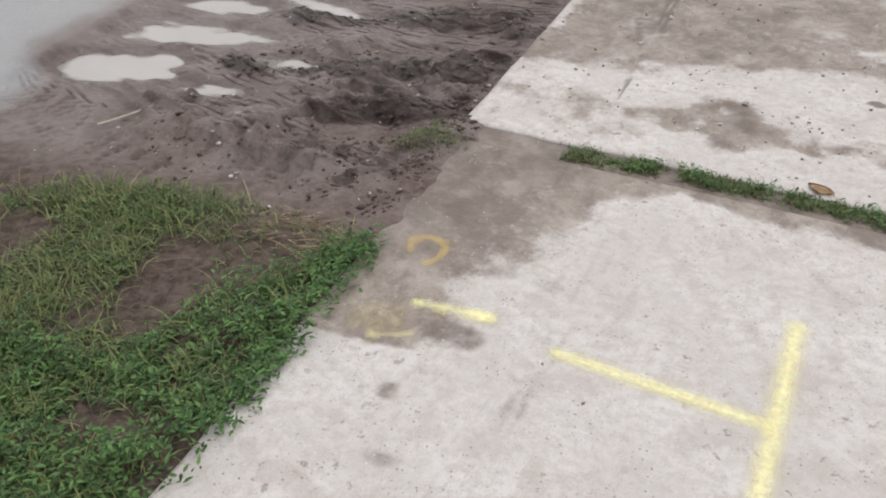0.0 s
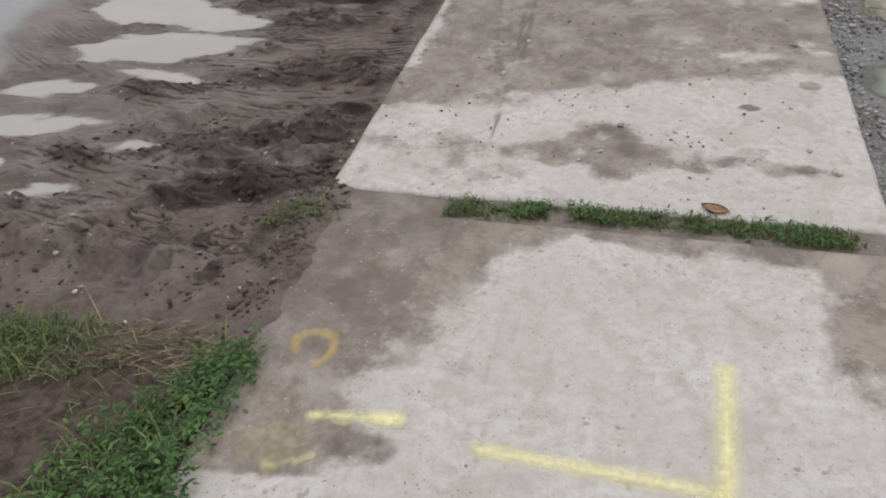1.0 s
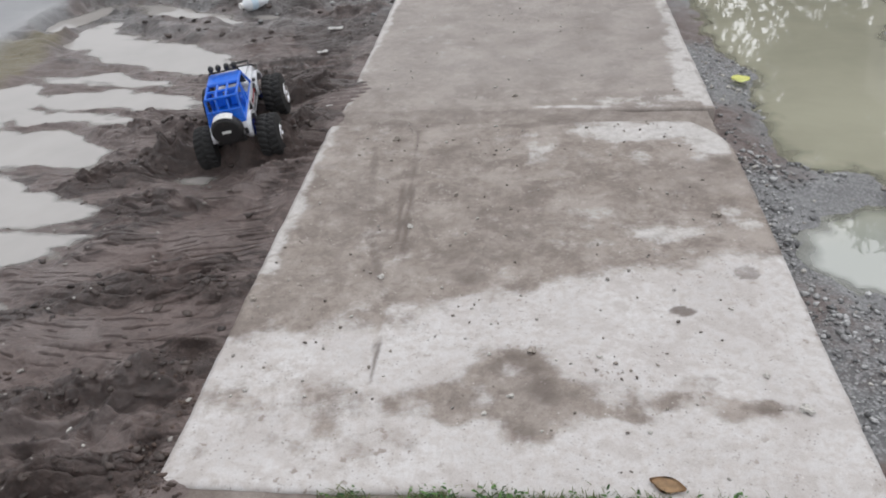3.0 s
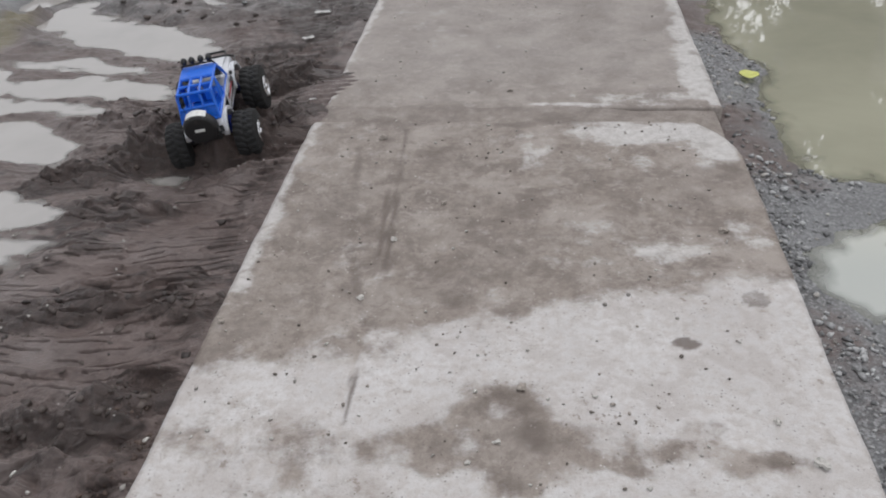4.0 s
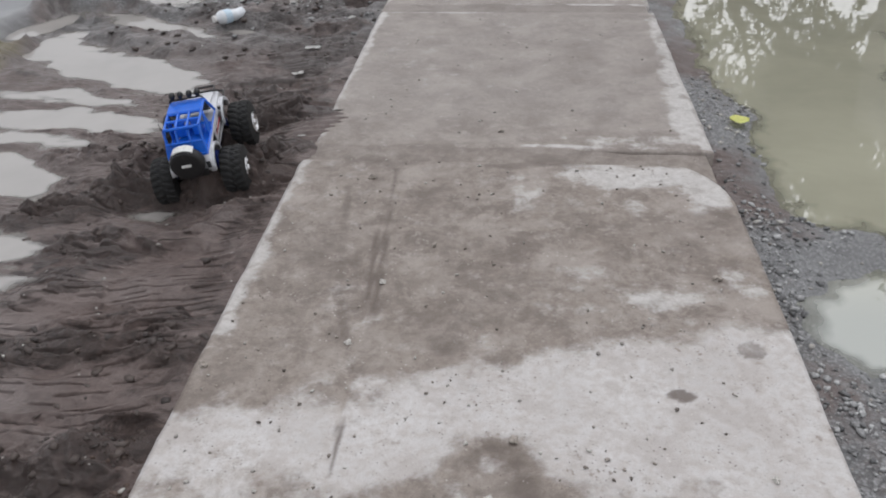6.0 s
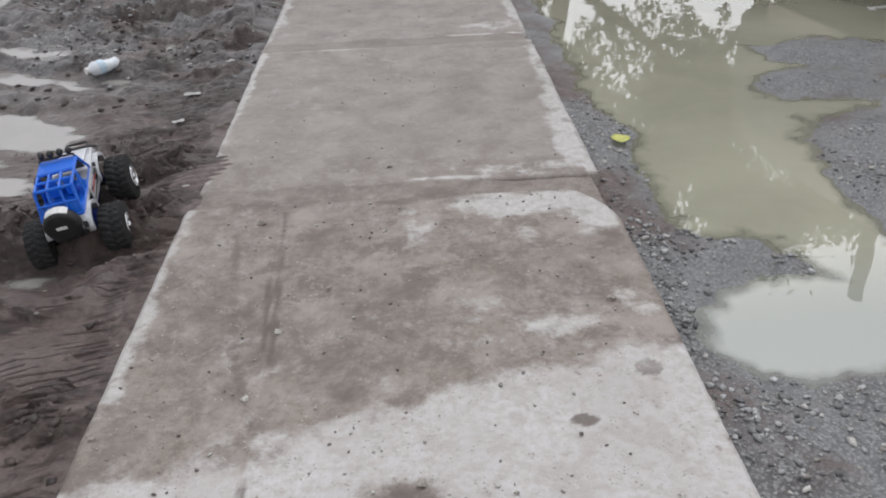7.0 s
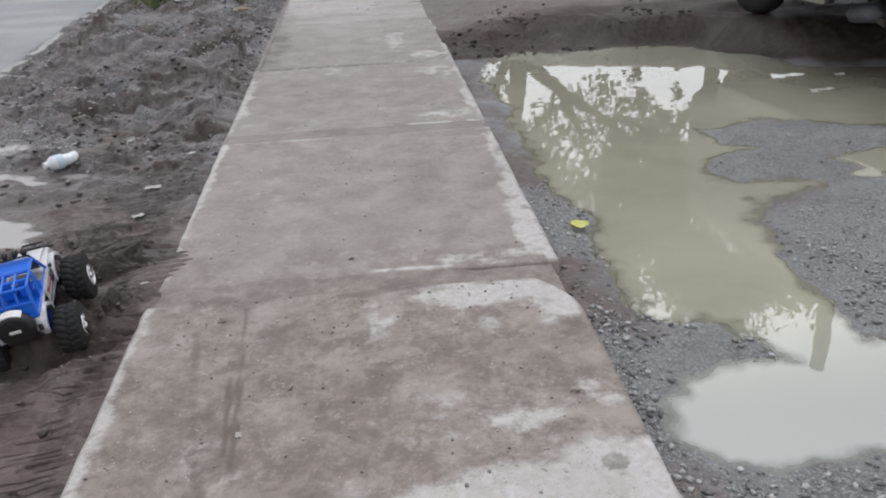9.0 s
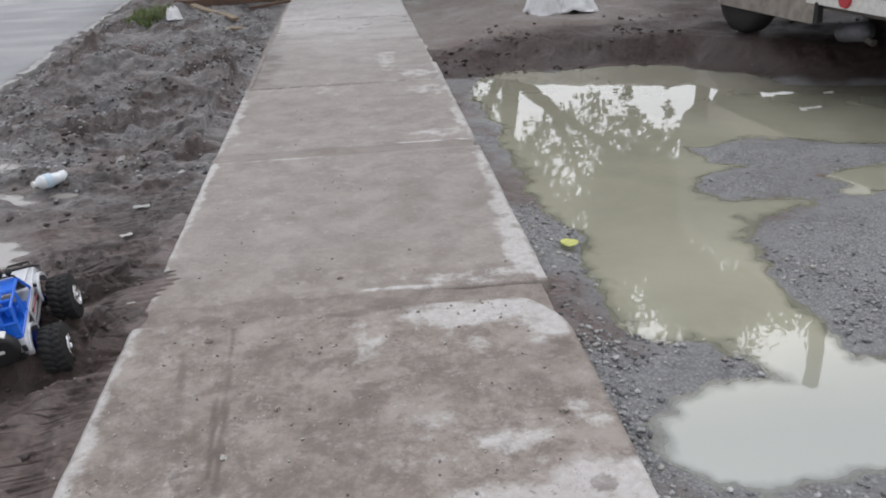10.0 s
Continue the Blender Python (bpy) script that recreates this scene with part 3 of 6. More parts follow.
# Stains of slab two and beyond: centre, radii, weight.
MUD_BLOBS = ((0.00, 0.41, 0.09, 0.08, 1.0), (-0.13, 0.32, 0.14, 0.05, 0.8), (0.05, 0.31, 0.11, 0.06, 0.95), (0.20, 0.32, 0.10, 0.04, 0.85), (0.02, 0.22, 0.05, 0.04, 0.9), (0.40, 0.325, 0.07, 0.022, 0.75), (0.56, 0.30, 0.06, 0.028, 0.95), (0.28, 0.285, 0.04, 0.02, 0.8), (0.47, 0.37, 0.05, 0.02, 0.5), (-0.38, 0.30, 0.10, 0.04, 0.45), (-0.55, 0.42, 0.06, 0.03, 0.4))
PALE_PATCHES = ((0.46, 1.83, 0.28, 0.10, 1.0), (0.68, 1.74, 0.08, 0.17, 0.95), (0.10, 1.68, 0.06, 0.13, 0.62), (0.03, 1.79, 0.05, 0.04, 0.5), (0.47, 1.09, 0.13, 0.06, 0.7), (0.25, 1.19, 0.11, 0.05, 0.55), (0.69, 1.14, 0.09, 0.10, 0.6), (0.16, 1.50, 0.03, 0.05, 0.6), (0.42, 1.08, 0.36, 0.16, 0.34), (0.36, 1.62, 0.30, 0.12, 0.30), (0.40, 1.62, 0.10, 0.05, 0.5), (0.20, 1.02, 0.14, 0.05, 0.42),
                (0.70, 2.40, 0.07, 0.30, 1.0), (0.73, 2.85, 0.05, 0.30, 0.8), (0.45, 2.14, 0.30, 0.05, 0.6), (0.77, 4.5, 0.06, 0.5, 0.9), (-0.74, 4.7, 0.07, 0.8, 0.9), (0.74, 3.4, 0.05, 0.5, 0.7), (0.62, 5.3, 0.14, 0.22, 0.6), (0.60, 4.15, 0.20, 0.10, 0.6), (0.35, 6.5, 0.12, 0.5, 0.6), (0.55, 5.85, 0.14, 0.16, 0.8))
DARK_PATCHES = ((0.60, 1.47, 0.20, 0.11, 0.62), (-0.30, 1.25, 0.45, 0.45, 0.46), (-0.15, 2.85, 0.50, 0.60, 0.28), (-0.30, 4.7, 0.40, 0.60, 0.22), (0.10, 1.50, 0.45, 0.12, 0.30), (0.45, 1.33, 0.16, 0.06, 0.5), (-0.03, 1.13, 0.22, 0.10, 0.42), (0.13, 1.40, 0.08, 0.05, 0.5), (-0.22, 0.83, 0.24, 0.06, 0.45), (-0.16, 1.62, 0.07, 0.05, 0.45), (0.30, 0.97, 0.18, 0.03, 0.4), (0.10, 1.90, 0.16, 0.03, 0.55), (-0.50, 1.93, 0.28, 0.03, 0.5), (0.35, 3.05, 0.45, 0.28, 0.35), (-0.2, 2.75, 0.3, 0.2, 0.3), (-0.60, 2.2, 0.12, 0.10, 0.45), (-0.70, 6.5, 0.16, 0.75, 0.75), (-0.70, 7.9, 0.13, 0.60, 0.60), (-0.45, 6.1, 0.25, 0.20, 0.35), (-0.66, 0.68, 0.08, 0.05, 0.5))


def stains(x, y):
    """How far the concrete is covered with mud film, where it is washed pale, and where mud is smeared darker."""
    wx, wy = x + 0.10 * fbm(x, y, 0.2, 5, 101), y + 0.10 * fbm(x, y, 0.2, 5, 107)
    s1 = np.maximum(step(0.10, -0.12, wx - np.interp(wy, *DIRT_EDGE_1)) * step(-1.04, -0.96, wy), step(-0.16, -0.08, wy + 0.06 * np.abs(wx)))
    s1 = np.maximum(s1, step(0.52, 0.62, wx) * step(-0.65, -0.45, wy))
    s2 = (0.92 + 0.35 * fbm(x, y, 0.35, 4, 111)) * step(-0.09, 0.07, y + 0.09 * fbm(x, y, 0.15, 5, 107) - np.interp(wx, *DIRT_EDGE_2))
    near = (y > 0.04) & (y < 0.62)
    for cx, cy, rx, ry, v in MUD_BLOBS:
        s2 = np.maximum(s2, near * v * (0.85 + 1.3 * fbm(x, y, 0.07, 4, 247)) * spot(wx, wy, cx, cy, 1.45 * rx, 1.4 * ry))
    s2 = np.maximum(s2, (0.30 + 1.35 * fbm(x, y, 0.16, 5, 249)) * step(-0.05, -0.45, x) * step(0.0, 0.15, y))
    wedge = np.abs(x + 0.352 + 0.05 * (y - 0.4)) - 0.002 - 0.12 * np.clip(y - 0.52, 0, 0.3) - 0.03 * fbm(x, y, 0.05, 4, 248)
    s2 = np.maximum(s2, 0.80 * step(0.030, -0.015, wedge) * step(0.38, 0.58, y) * step(1.0, 0.8, y))
    s3 = 0.95 + 0.6 * fbm(x, y, 0.4, 5, 113)
    # Film thinned beyond 7.2 m: the paler colour imitates sky sheen on wet slabs.
    s5 = 0.95 + 0.9 * fbm(x, y, 0.6, 5, 117) - 0.38 * step(7.2, 7.6, y) - 0.35 * step(8.7, 9.0, y)
    dirt = np.where(y < 0.02, s1, np.where(y < 2.02, s2, np.where(y < 3.9, s3, s5)))
    pale = np.zeros_like(x)
    for cx, cy, rx, ry, v in PALE_PATCHES:
        pale = np.maximum(pale, v * spot(wx, wy, cx, cy, rx, ry))
    pale = np.maximum(pale, 0.9 * step(0.06, 0.0, x + 0.735 + 0.09 * fbm(x, y, 0.25, 4, 211)) * step(0.70, 0.86, y + 0.2 * fbm(x, y, 0.1, 4, 214)) * (y < 5.6))
    pale = np.maximum(pale, 0.8 * step(0.05, 0.0, 0.75 - x + 0.06 * fbm(x, y, 0.2, 4, 212)) * (y > 2.05) * (y < 8.0))
    lips = np.minimum.reduce([np.abs(y - 2.065) + 0.3 * np.maximum(0, 0.1 - x), np.abs(y - 3.955) + 0.02 * (x < 0.1), np.abs(y - 3.80) + 0.02 * (x > -0.1), np.abs(y - 5.63), np.abs(y - 7.44), np.abs(y - 8.9)])
    pale = np.maximum(pale, (0.8 + 1.5 * fbm(x, y, 0.3, 4, 213)) * step(0.035, 0.0, lips))
    marks = np.minimum.reduce([bar(x, y, -0.36, 0.74, -0.45, 1.05) - 0.006, bar(x, y, -0.45, 1.05, -0.54, 1.70) - 0.004])
    tyre = np.minimum.reduce([bar(x, y, -0.335, 0.95, -0.39, 1.85) - 0.003, bar(x, y, -0.365, 1.04, -0.40, 1.5) - 0.002])
    streak = 0.62 * step(0.024, 0.0, marks) * (0.95 + 0.9 * fbm(x, y, 0.10, 3, 241))
    streak = np.maximum(streak, (0.72 + 0.30 * step(0.25, 0.1, np.abs(y - 1.13))) * step(0.016, 0.0, tyre) * (0.92 + 1.0 * fbm(x, y, 0.08, 3, 241)))
    streak = np.maximum(streak, 0.9 * step(0.012, 0.0, np.abs(x + 0.345 + 0.02 * (y - 0.4) + 0.012 * fbm(x, y, 0.06, 3, 250)) - 0.002) * step(0.32, 0.42, y) * step(0.60, 0.50, y))
    for cx, cy, rx, ry, v in DARK_PATCHES:
        streak = np.maximum(streak, v * (0.8 + 1.5 * fbm(x, y, 0.12, 4, 258)) * spot(wx, wy, cx, cy, 1.2 * rx, 1.2 * ry))
    for cx, cy, rx, ry, v in ((0.01, 0.43, 0.07, 0.06, 1.0), (0.06, 0.34, 0.06, 0.04, 0.75), (0.02, 0.22, 0.04, 0.03, 0.7), (0.57, 0.30, 0.035, 0.02, 0.8), (0.27, 0.30, 0.03, 0.02, 0.6), (-0.13, 0.33, 0.08, 0.03, 0.45), (0.20, 0.33, 0.05, 0.02, 0.5), (-0.38, -0.885, 0.06, 0.035, 0.85), (-0.30, -0.62, 0.06, 0.04, 0.5), (-0.42, -1.09, 0.022, 0.022, 0.6), (-0.47, -1.12, 0.012, 0.010, 0.6), (-0.345, -1.28, 0.03, 0.022, 0.75)):
        streak = np.maximum(streak, v * (0.8 + 1.6 * fbm(x, y, 0.08, 4, 259)) * spot(wx, wy, cx, cy, 1.2 * rx, 1.2 * ry))
    tracks = np.minimum.reduce([bar(x, y, -0.20, -0.30, -0.24, -1.6), bar(x, y, -0.155, -0.30, -0.195, -1.6), bar(x, y, -0.12, -0.35, -0.16, -1.3)])
    streak = np.maximum(streak, 0.34 * (y < 0) * step(0.022, 0.0, tracks) * (0.7 + 1.8 * fbm(x, y, 0.09, 4, 263)))
    streak = np.maximum(streak, 1.1 * step(0.012, 0.004, oval(x, y, 0.443, 0.675, 0.022, 0.014)))
    streak = np.maximum(streak, 0.62 * step(0.012, 0.004, oval(x, y, 0.645, 0.857, 0.030, 0.030)))
    streak = np.maximum(streak, 0.62 * step(-0.95, -0.5, y + 0.3 * fbm(x, y, 0.2, 4, 243)) * (y < 0) * step(-0.15, -0.60, x + 0.3 * fbm(x, y, 0.25, 4, 245) - 0.15 * step(-0.3, -0.1, y)))
    return np.clip(dirt, 0, 1), pale, streak


def slab_top(x, y):
    return 0.006 * fbm(x, y, 0.5, 4, 127)


def slab(y0, y1, left, right, cut=0.0, parent=None, tilt=0.0):
    """One cast slab: an uneven top with worn edges, and sides that go into the ground."""
    step_m = 0.0125 if y0 < 4 else 0.03
    nx, ny = int((right - left) / step_m) + 1, int((y1 - y0) / step_m) + 1
    u, ys = np.linspace(0, 1, nx), np.linspace(y0, y1, ny)
    l, r = outline(ys, y0, y1, left, right, cut)
    X = l[:, None] + (r - l)[:, None] * u[None]
    Y = np.repeat(ys[:, None], nx, 1) + 0.012 * fbm(X, X * 0 + y0, 0.1, 4, 121) * np.where(np.arange(ny) < ny / 2, 1, -1)[:, None]
    rim = np.minimum.reduce([X - l[:, None], r[:, None] - X, Y - Y.min(), Y.max() - Y])
    Z = slab_top(X, Y) - 0.006 * step(0.018, 0.0, rim) + tilt
    Z = Z - 0.004 * step(0.012, 0.004, bar(X, Y, -0.35, 0.36, -0.39, 1.5)) - 0.003 * step(0.010, 0.003, bar(X, Y, -0.33, 0.95, -0.37, 1.6))
    dirt, pale, streak = stains(X, Y)
    me = grid_mesh("slab", np.arange(nx), np.arange(ny), Z, CONCRETE, {"dirt": dirt, "pale": pale, "streak": streak, "dust": step(1.6, 2.6, Y), "damp": step(4.5, 8.5, Y)})
    me.vertices.foreach_set("co", np.stack([X, Y, Z], -1).astype(np.float32).ravel())
    bm = bmesh.new()
    bm.from_mesh(me)
    edges = [e for e in bm.edges if e.is_boundary]
    made = bmesh.ops.extrude_edge_only(bm, edges=edges)
    bmesh.ops.translate(bm, verts=[v for v in made["geom"] if isinstance(v, bmesh.types.BMVert)], vec=(0, 0, -0.13))
    bmesh.ops.recalc_face_normals(bm, faces=bm.faces)
    bm.to_mesh(me)
    bm.free()
    ob = new("slab", me)
    ob.parent = parent
    return ob


bed_x, bed_y = np.linspace(-0.685, 0.735, 110), np.linspace(-6.6, 13.4, 1300)
BX, BY = np.meshgrid(bed_x, bed_y)
bed_z = -0.010 + 0.012 * fbm(BX, BY, 0.12, 4, 131) - 0.006 * (BY > 5)
bed_z = bed_z + 0.009 * step(0.14, 0.05, np.abs(BY - 1.99)) * step(0.45, 0.05, BX) + 0.008 * step(0.16, 0.08, np.abs(BY - 3.89))
bed = grid_mesh("pavement", bed_x, bed_y, bed_z, CONCRETE, {"dirt": 1.1 + 0 * BX, "pale": 0 * BX, "streak": np.where(BY < 0.5, 0.62, 0.42), "dust": step(1.6, 2.6, BY)})
bed.vertices.foreach_set("co", np.stack([BX * np.where((BY > 0.02) & (BX < 0), 1.07, 1.0), BY, bed_z], -1).astype(np.float32).ravel())
pavement = tagged(new("pavement", bed),
                  "row of worn cast concrete slabs filmed with mud", "pavement", kind="structure")
for row in ((-6.6, -3.32, -0.71, 0.75), (-3.25, -0.07, -0.715, 0.745), (0.03, 1.925, -0.757, 0.765, 0.34), (2.035, 3.82, -0.735, 0.765), (3.945, 5.585, -0.73, 0.76), (5.62, 7.42, -0.70, 0.76), (7.45, 8.88, -0.69, 0.74), (8.92, 10.6, -0.70, 0.72), (10.64, 13.3, -0.72, 0.70)):
    slab(*row, parent=pavement)


# ---- shapes for the things ----
def box(bm, centre, size, bevel=0.0, turn=None):
    made = bmesh.ops.create_cube(bm, size=1.0, matrix=Matrix.Translation(centre) @ (turn or Matrix()) @ Matrix.Diagonal((*size, 1)))
    if bevel:
        edges = list({e for v in made["verts"] for e in v.link_edges})
        bmesh.ops.bevel(bm, geom=edges, offset=bevel, segments=2, profile=0.6, affect="EDGES")
    return bm


def rod(bm, a, b, r, r2=None, sides=10):
    a, b = Vector(a), Vector(b)
    m = Matrix.Translation((a + b) / 2) @ (b - a).to_track_quat("Z", "Y").to_matrix().to_4x4()
    bmesh.ops.create_cone(bm, cap_ends=True, segments=sides, radius1=r, radius2=r if r2 is None else r2, depth=(b - a).length, matrix=m)
    return bm


def lathe(bm, profile, sides=32, matrix=None):
    """Turns a profile of (radius, height) round z."""
    rings = []
    for r, z in profile:
        rings.append([bm.verts.new((r * math.cos(2 * math.pi * k / sides), r * math.sin(2 * math.pi * k / sides), z)) for k in range(sides)])
    for lo, hi in zip(rings, rings[1:]):
        for k in range(sides):
            bm.faces.new((lo[k], lo[(k + 1) % sides], hi[(k + 1) % sides], hi[k]))
    for ring, flip in ((rings[0], True), (rings[-1], False)):
        bm.faces.new(ring[::-1] if flip else ring)
    if matrix:
        bmesh.ops.transform(bm, matrix=matrix, verts=[v for ring in rings for v in ring])
    return bm


def prism(bm, outline_yz, x0, x1, bevel=0.0):
    """A side outline drawn out across x."""
    a = [bm.verts.new((x0, y, z)) for y, z in outline_yz]
    b = [bm.verts.new((x1, y, z)) for y, z in outline_yz]
    n = len(a)
    faces = [bm.faces.new(a[::-1]), bm.faces.new(b)] + [bm.faces.new((a[k], a[(k + 1) % n], b[(k + 1) % n], b[k])) for k in range(n)]
    if bevel:
        edges = [e for e in faces[0].edges] + [e for e in faces[1].edges]
        bmesh.ops.bevel(bm, geom=edges, offset=bevel, segments=2, profile=0.6, affect="EDGES")
    bmesh.ops.recalc_face_normals(bm, faces=bm.faces)
    return bm


def arc(cy, cz, r, a0, a1, n):
    return [(cy + r * math.cos(radians(a0 + (a1 - a0) * k / n)), cz + r * math.sin(radians(a0 + (a1 - a0) * k / n))) for k in range(n + 1)]


def thing(name, label, category, m=None, group="", kind=""):
    ob = new(name)
    ob.empty_display_size = 0.05
    if m:
        ob.matrix_world = m
    return tagged(ob, label, category, group, kind)


def height_at(x, y):
    return float(ground_height(np.array([[float(x)]]), np.array([[float(y)]]))[0, 0])


# ---- spray marks on the concrete ----
def spray_material(name, color, cover):
    k = Mat(name)
    k.put(k.b.inputs["Base Color"], k.mix(k.ramp(k.noise(50, 6, 0.7), 0.3, 0.7), color, tuple(min(1, v * 1.25) for v in color)))
    k.b.inputs["Roughness"].default_value = 0.8
    grain = k.math("ADD", k.attr("paint"), k.math("MULTIPLY", k.math("SUBTRACT", k.noise(70, 8, 0.75), 0.5), 0.8))
    k.put(k.b.inputs["Alpha"], k.ramp(grain, 0.15, 1.0, 0, cover))
    return k.done(k.b.inputs["Base Color"].links[0].from_socket, 0.8)


YELLOW_PAINT = spray_material("yellow_spray_paint", (0.88, 0.79, 0.42), 0.80)
FADED_PAINT = spray_material("faded_spray_paint", (0.60, 0.44, 0.17), 0.55)
OCHRE_PAINT = spray_material("smeared_yellow_paint", (0.62, 0.53, 0.20), 0.6)


def spray_mark(x0, x1, y0, y1, distance, width, soft, material, label, strength=1.0):
    xs, ys = np.arange(x0, x1, 0.006), np.arange(y0, y1, 0.006)
    X, Y = np.meshgrid(xs, ys)
    d = distance(X, Y)
    me = grid_mesh("paint_mark", xs, ys, slab_top(X, Y) + 0.0022, material, {"paint": strength * step(width + soft, width - soft, d)})
    return tagged(new("paint_mark", me), label, "paint mark", "sprayed marks on the pavement")


spray_mark(0.26, 0.41, -1.45, -0.48, lambda x, y: bar(x, y, 0.336, -0.55, 0.322, -1.4), 0.018, 0.050, YELLOW_PAINT, "long pale yellow line sprayed on the concrete slab")
spray_mark(-0.20, 0.34, -0.93, -0.80, lambda x, y: bar(x, y, -0.135, -0.853, 0.315, -0.872), 0.014, 0.044, YELLOW_PAINT, "short yellow stroke sprayed across the concrete slab")
spray_mark(-0.58, -0.24, -0.92, -0.70, lambda x, y: bar(x, y, -0.50, -0.825, -0.315, -0.805) + 0.05 * fbm(x, y, 0.06, 4, 207), 0.010, 0.040, YELLOW_PAINT, "stubby yellow dash half hidden under dried mud")
spray_mark(-0.70, -0.42, -0.77, -0.50, lambda x, y: np.abs(np.hypot(x + 0.570 + 0.05 * fbm(x, y, 0.07, 3, 205), 1.05 * (y + 0.632)) - 0.054 - 0.05 * fbm(x, y, 0.08, 3, 201)) + 0.03 * step(-0.645, -0.685, y) * step(-0.545, -0.57, x), 0.013, 0.022, FADED_PAINT, "faded ochre ring sprayed on muddy concrete", 0.85)
spray_mark(-0.74, -0.40, -1.06, -0.76, lambda x, y: np.maximum(0, oval(x, y, -0.58, -0.91, 0.07, 0.06, 20) + 0.16 * fbm(x, y, 0.09, 5, 203)), 0.0, 0.05, OCHRE_PAINT, "smeared yellow paint patch worn into muddy concrete", 0.75)
spray_mark(-0.60, -0.40, -1.06, -0.86, lambda x, y: np.maximum(0, bar(x, y, -0.53, -0.965, -0.475, -0.935) + 0.07 * fbm(x, y, 0.05, 4, 209)), 0.006, 0.030, YELLOW_PAINT, "small bright yellow dab beside the smeared patch", 0.8)


# ---- stones, clods and gravel ----
def rock_shape(seed, subdivisions=1):
    bm = bmesh.new()
    bmesh.ops.create_icosphere(bm, subdivisions=subdivisions, radius=1.0)
    r = np.random.default_rng(seed)
    co = np.array([v.co[:] for v in bm.verts]) * (1 + 1.1 * (r.random((len(bm.verts), 1)) - 0.5)) * np.array([1.0, 0.72, 0.5])
    faces = np.array([[v.index for v in f.verts] for f in bm.faces])
    bm.free()
    return co, faces


ROCKS = [rock_shape(s) for s in range(6)]


def turns(n, r):
    """Random turns, as matrices."""
    a, b = r.random(n) * 2 * np.pi, (r.random(n) - 0.5) * 0.9
    ca, sa, cb, sb = np.cos(a), np.sin(a), np.cos(b), np.sin(b)
    m = np.zeros((n, 3, 3))
    m[:, 0, 0], m[:, 0, 1], m[:, 1, 0], m[:, 1, 1], m[:, 2, 2] = ca, -sa, sa, ca, 1
    t = np.zeros((n, 3, 3))
    t[:, 0, 0], t[:, 1, 1], t[:, 1, 2], t[:, 2, 1], t[:, 2, 2] = 1, cb, -sb, sb, cb
    return m @ t


def scattered(name, xy, z, sizes, material, label, category, sink=0.25, seed=1):
    """Many stones as one mesh."""
    r = np.random.default_rng(seed)
    verts, faces, base = [], [], 0
    order = r.integers(0, len(ROCKS), len(xy))
    for kind, (co, fa) in enumerate(ROCKS):
        at = np.flatnonzero(order == kind)
        if not len(at):
            continue
        v = np.einsum("nij,kj->nki", turns(len(at), r), co) * sizes[at, None, None]
        v = v + np.concatenate([xy[at], (z[at] + sizes[at] * (0.6 - sink))[:, None]], 1)[:, None]
        f = fa[None] + (np.arange(len(at)) * len(co))[:, None, None] + base
        verts.append(v.reshape(-1, 3))
        faces.append(f.reshape(-1, 3))
        base += len(at) * len(co)
    me = bpy.data.meshes.new(name)
    v, f = np.concatenate(verts), np.concatenate(faces)
    me.vertices.add(len(v))
    me.vertices.foreach_set("co", v.astype(np.float32).ravel())
    me.loops.add(f.size)
    me.loops.foreach_set("vertex_index", f.astype(np.int32).ravel())
    me.polygons.add(len(f))
    me.polygons.foreach_set("loop_start", np.arange(0, f.size, 3, dtype=np.int32))
    me.update(calc_edges=True)
    me.materials.append(material)
    return tagged(new(name, me), label, category, kind="stuff")


def stone_material(name, dark, light, rough=0.75):
    k = Mat(name)
    g = k.n.new("ShaderNodeNewGeometry")
    tone = k.mix(g.outputs["Random Per Island"], dark, light)
    tone = k.mix(k.ramp(k.noise(150, 5, 0.7), 0.3, 0.7, 0, 0.5), tone, tuple(v * 0.6 for v in dark))
    k.bump(k.noise(300, 4, 0.7), 0.4, 0.002)
    return k.done(tone, rough)


GRAVEL = stone_material("gravel_stone", (0.085, 0.085, 0.086), (0.60, 0.600, 0.595), 0.65)
CHIPS = stone_material("pale_chips", (0.26, 0.24, 0.22), (0.62, 0.60, 0.56))
CLOD = stone_material("mud_clod", (0.030, 0.021, 0.018), (0.098, 0.074, 0.063), 0.55)
SOIL = stone_material("reddish_soil", (0.034, 0.021, 0.016), (0.115, 0.078, 0.062), 0.75)
GRIT = stone_material("dark_grit", (0.10, 0.083, 0.070), (0.42, 0.375, 0.33))


def spread(n, x0, x1, y0, y1, chance, seed):
    """Random places in a field, kept by a chance from 0 to 1."""
    r = np.random.default_rng(seed)
    x, y = x0 + (x1 - x0) * r.random(n), y0 + (y1 - y0) * r.random(n)
    keep = r.random(n) < chance(x, y)
    return np.stack([x[keep], y[keep]], 1)


def heights(xy):
    return ground_height(xy[:, :1], xy[:, 1:])[:, 0]


def sizes_for(n, lo, hi, seed, power=3.0):
    return lo + (hi - lo) * np.random.default_rng(seed).random(n) ** power


def dry_right(x, y):
    d = pools(x[:, None], y[:, None])[1][:, 0]
    return step(-0.03, 0.03, d) * (x > 0.765)


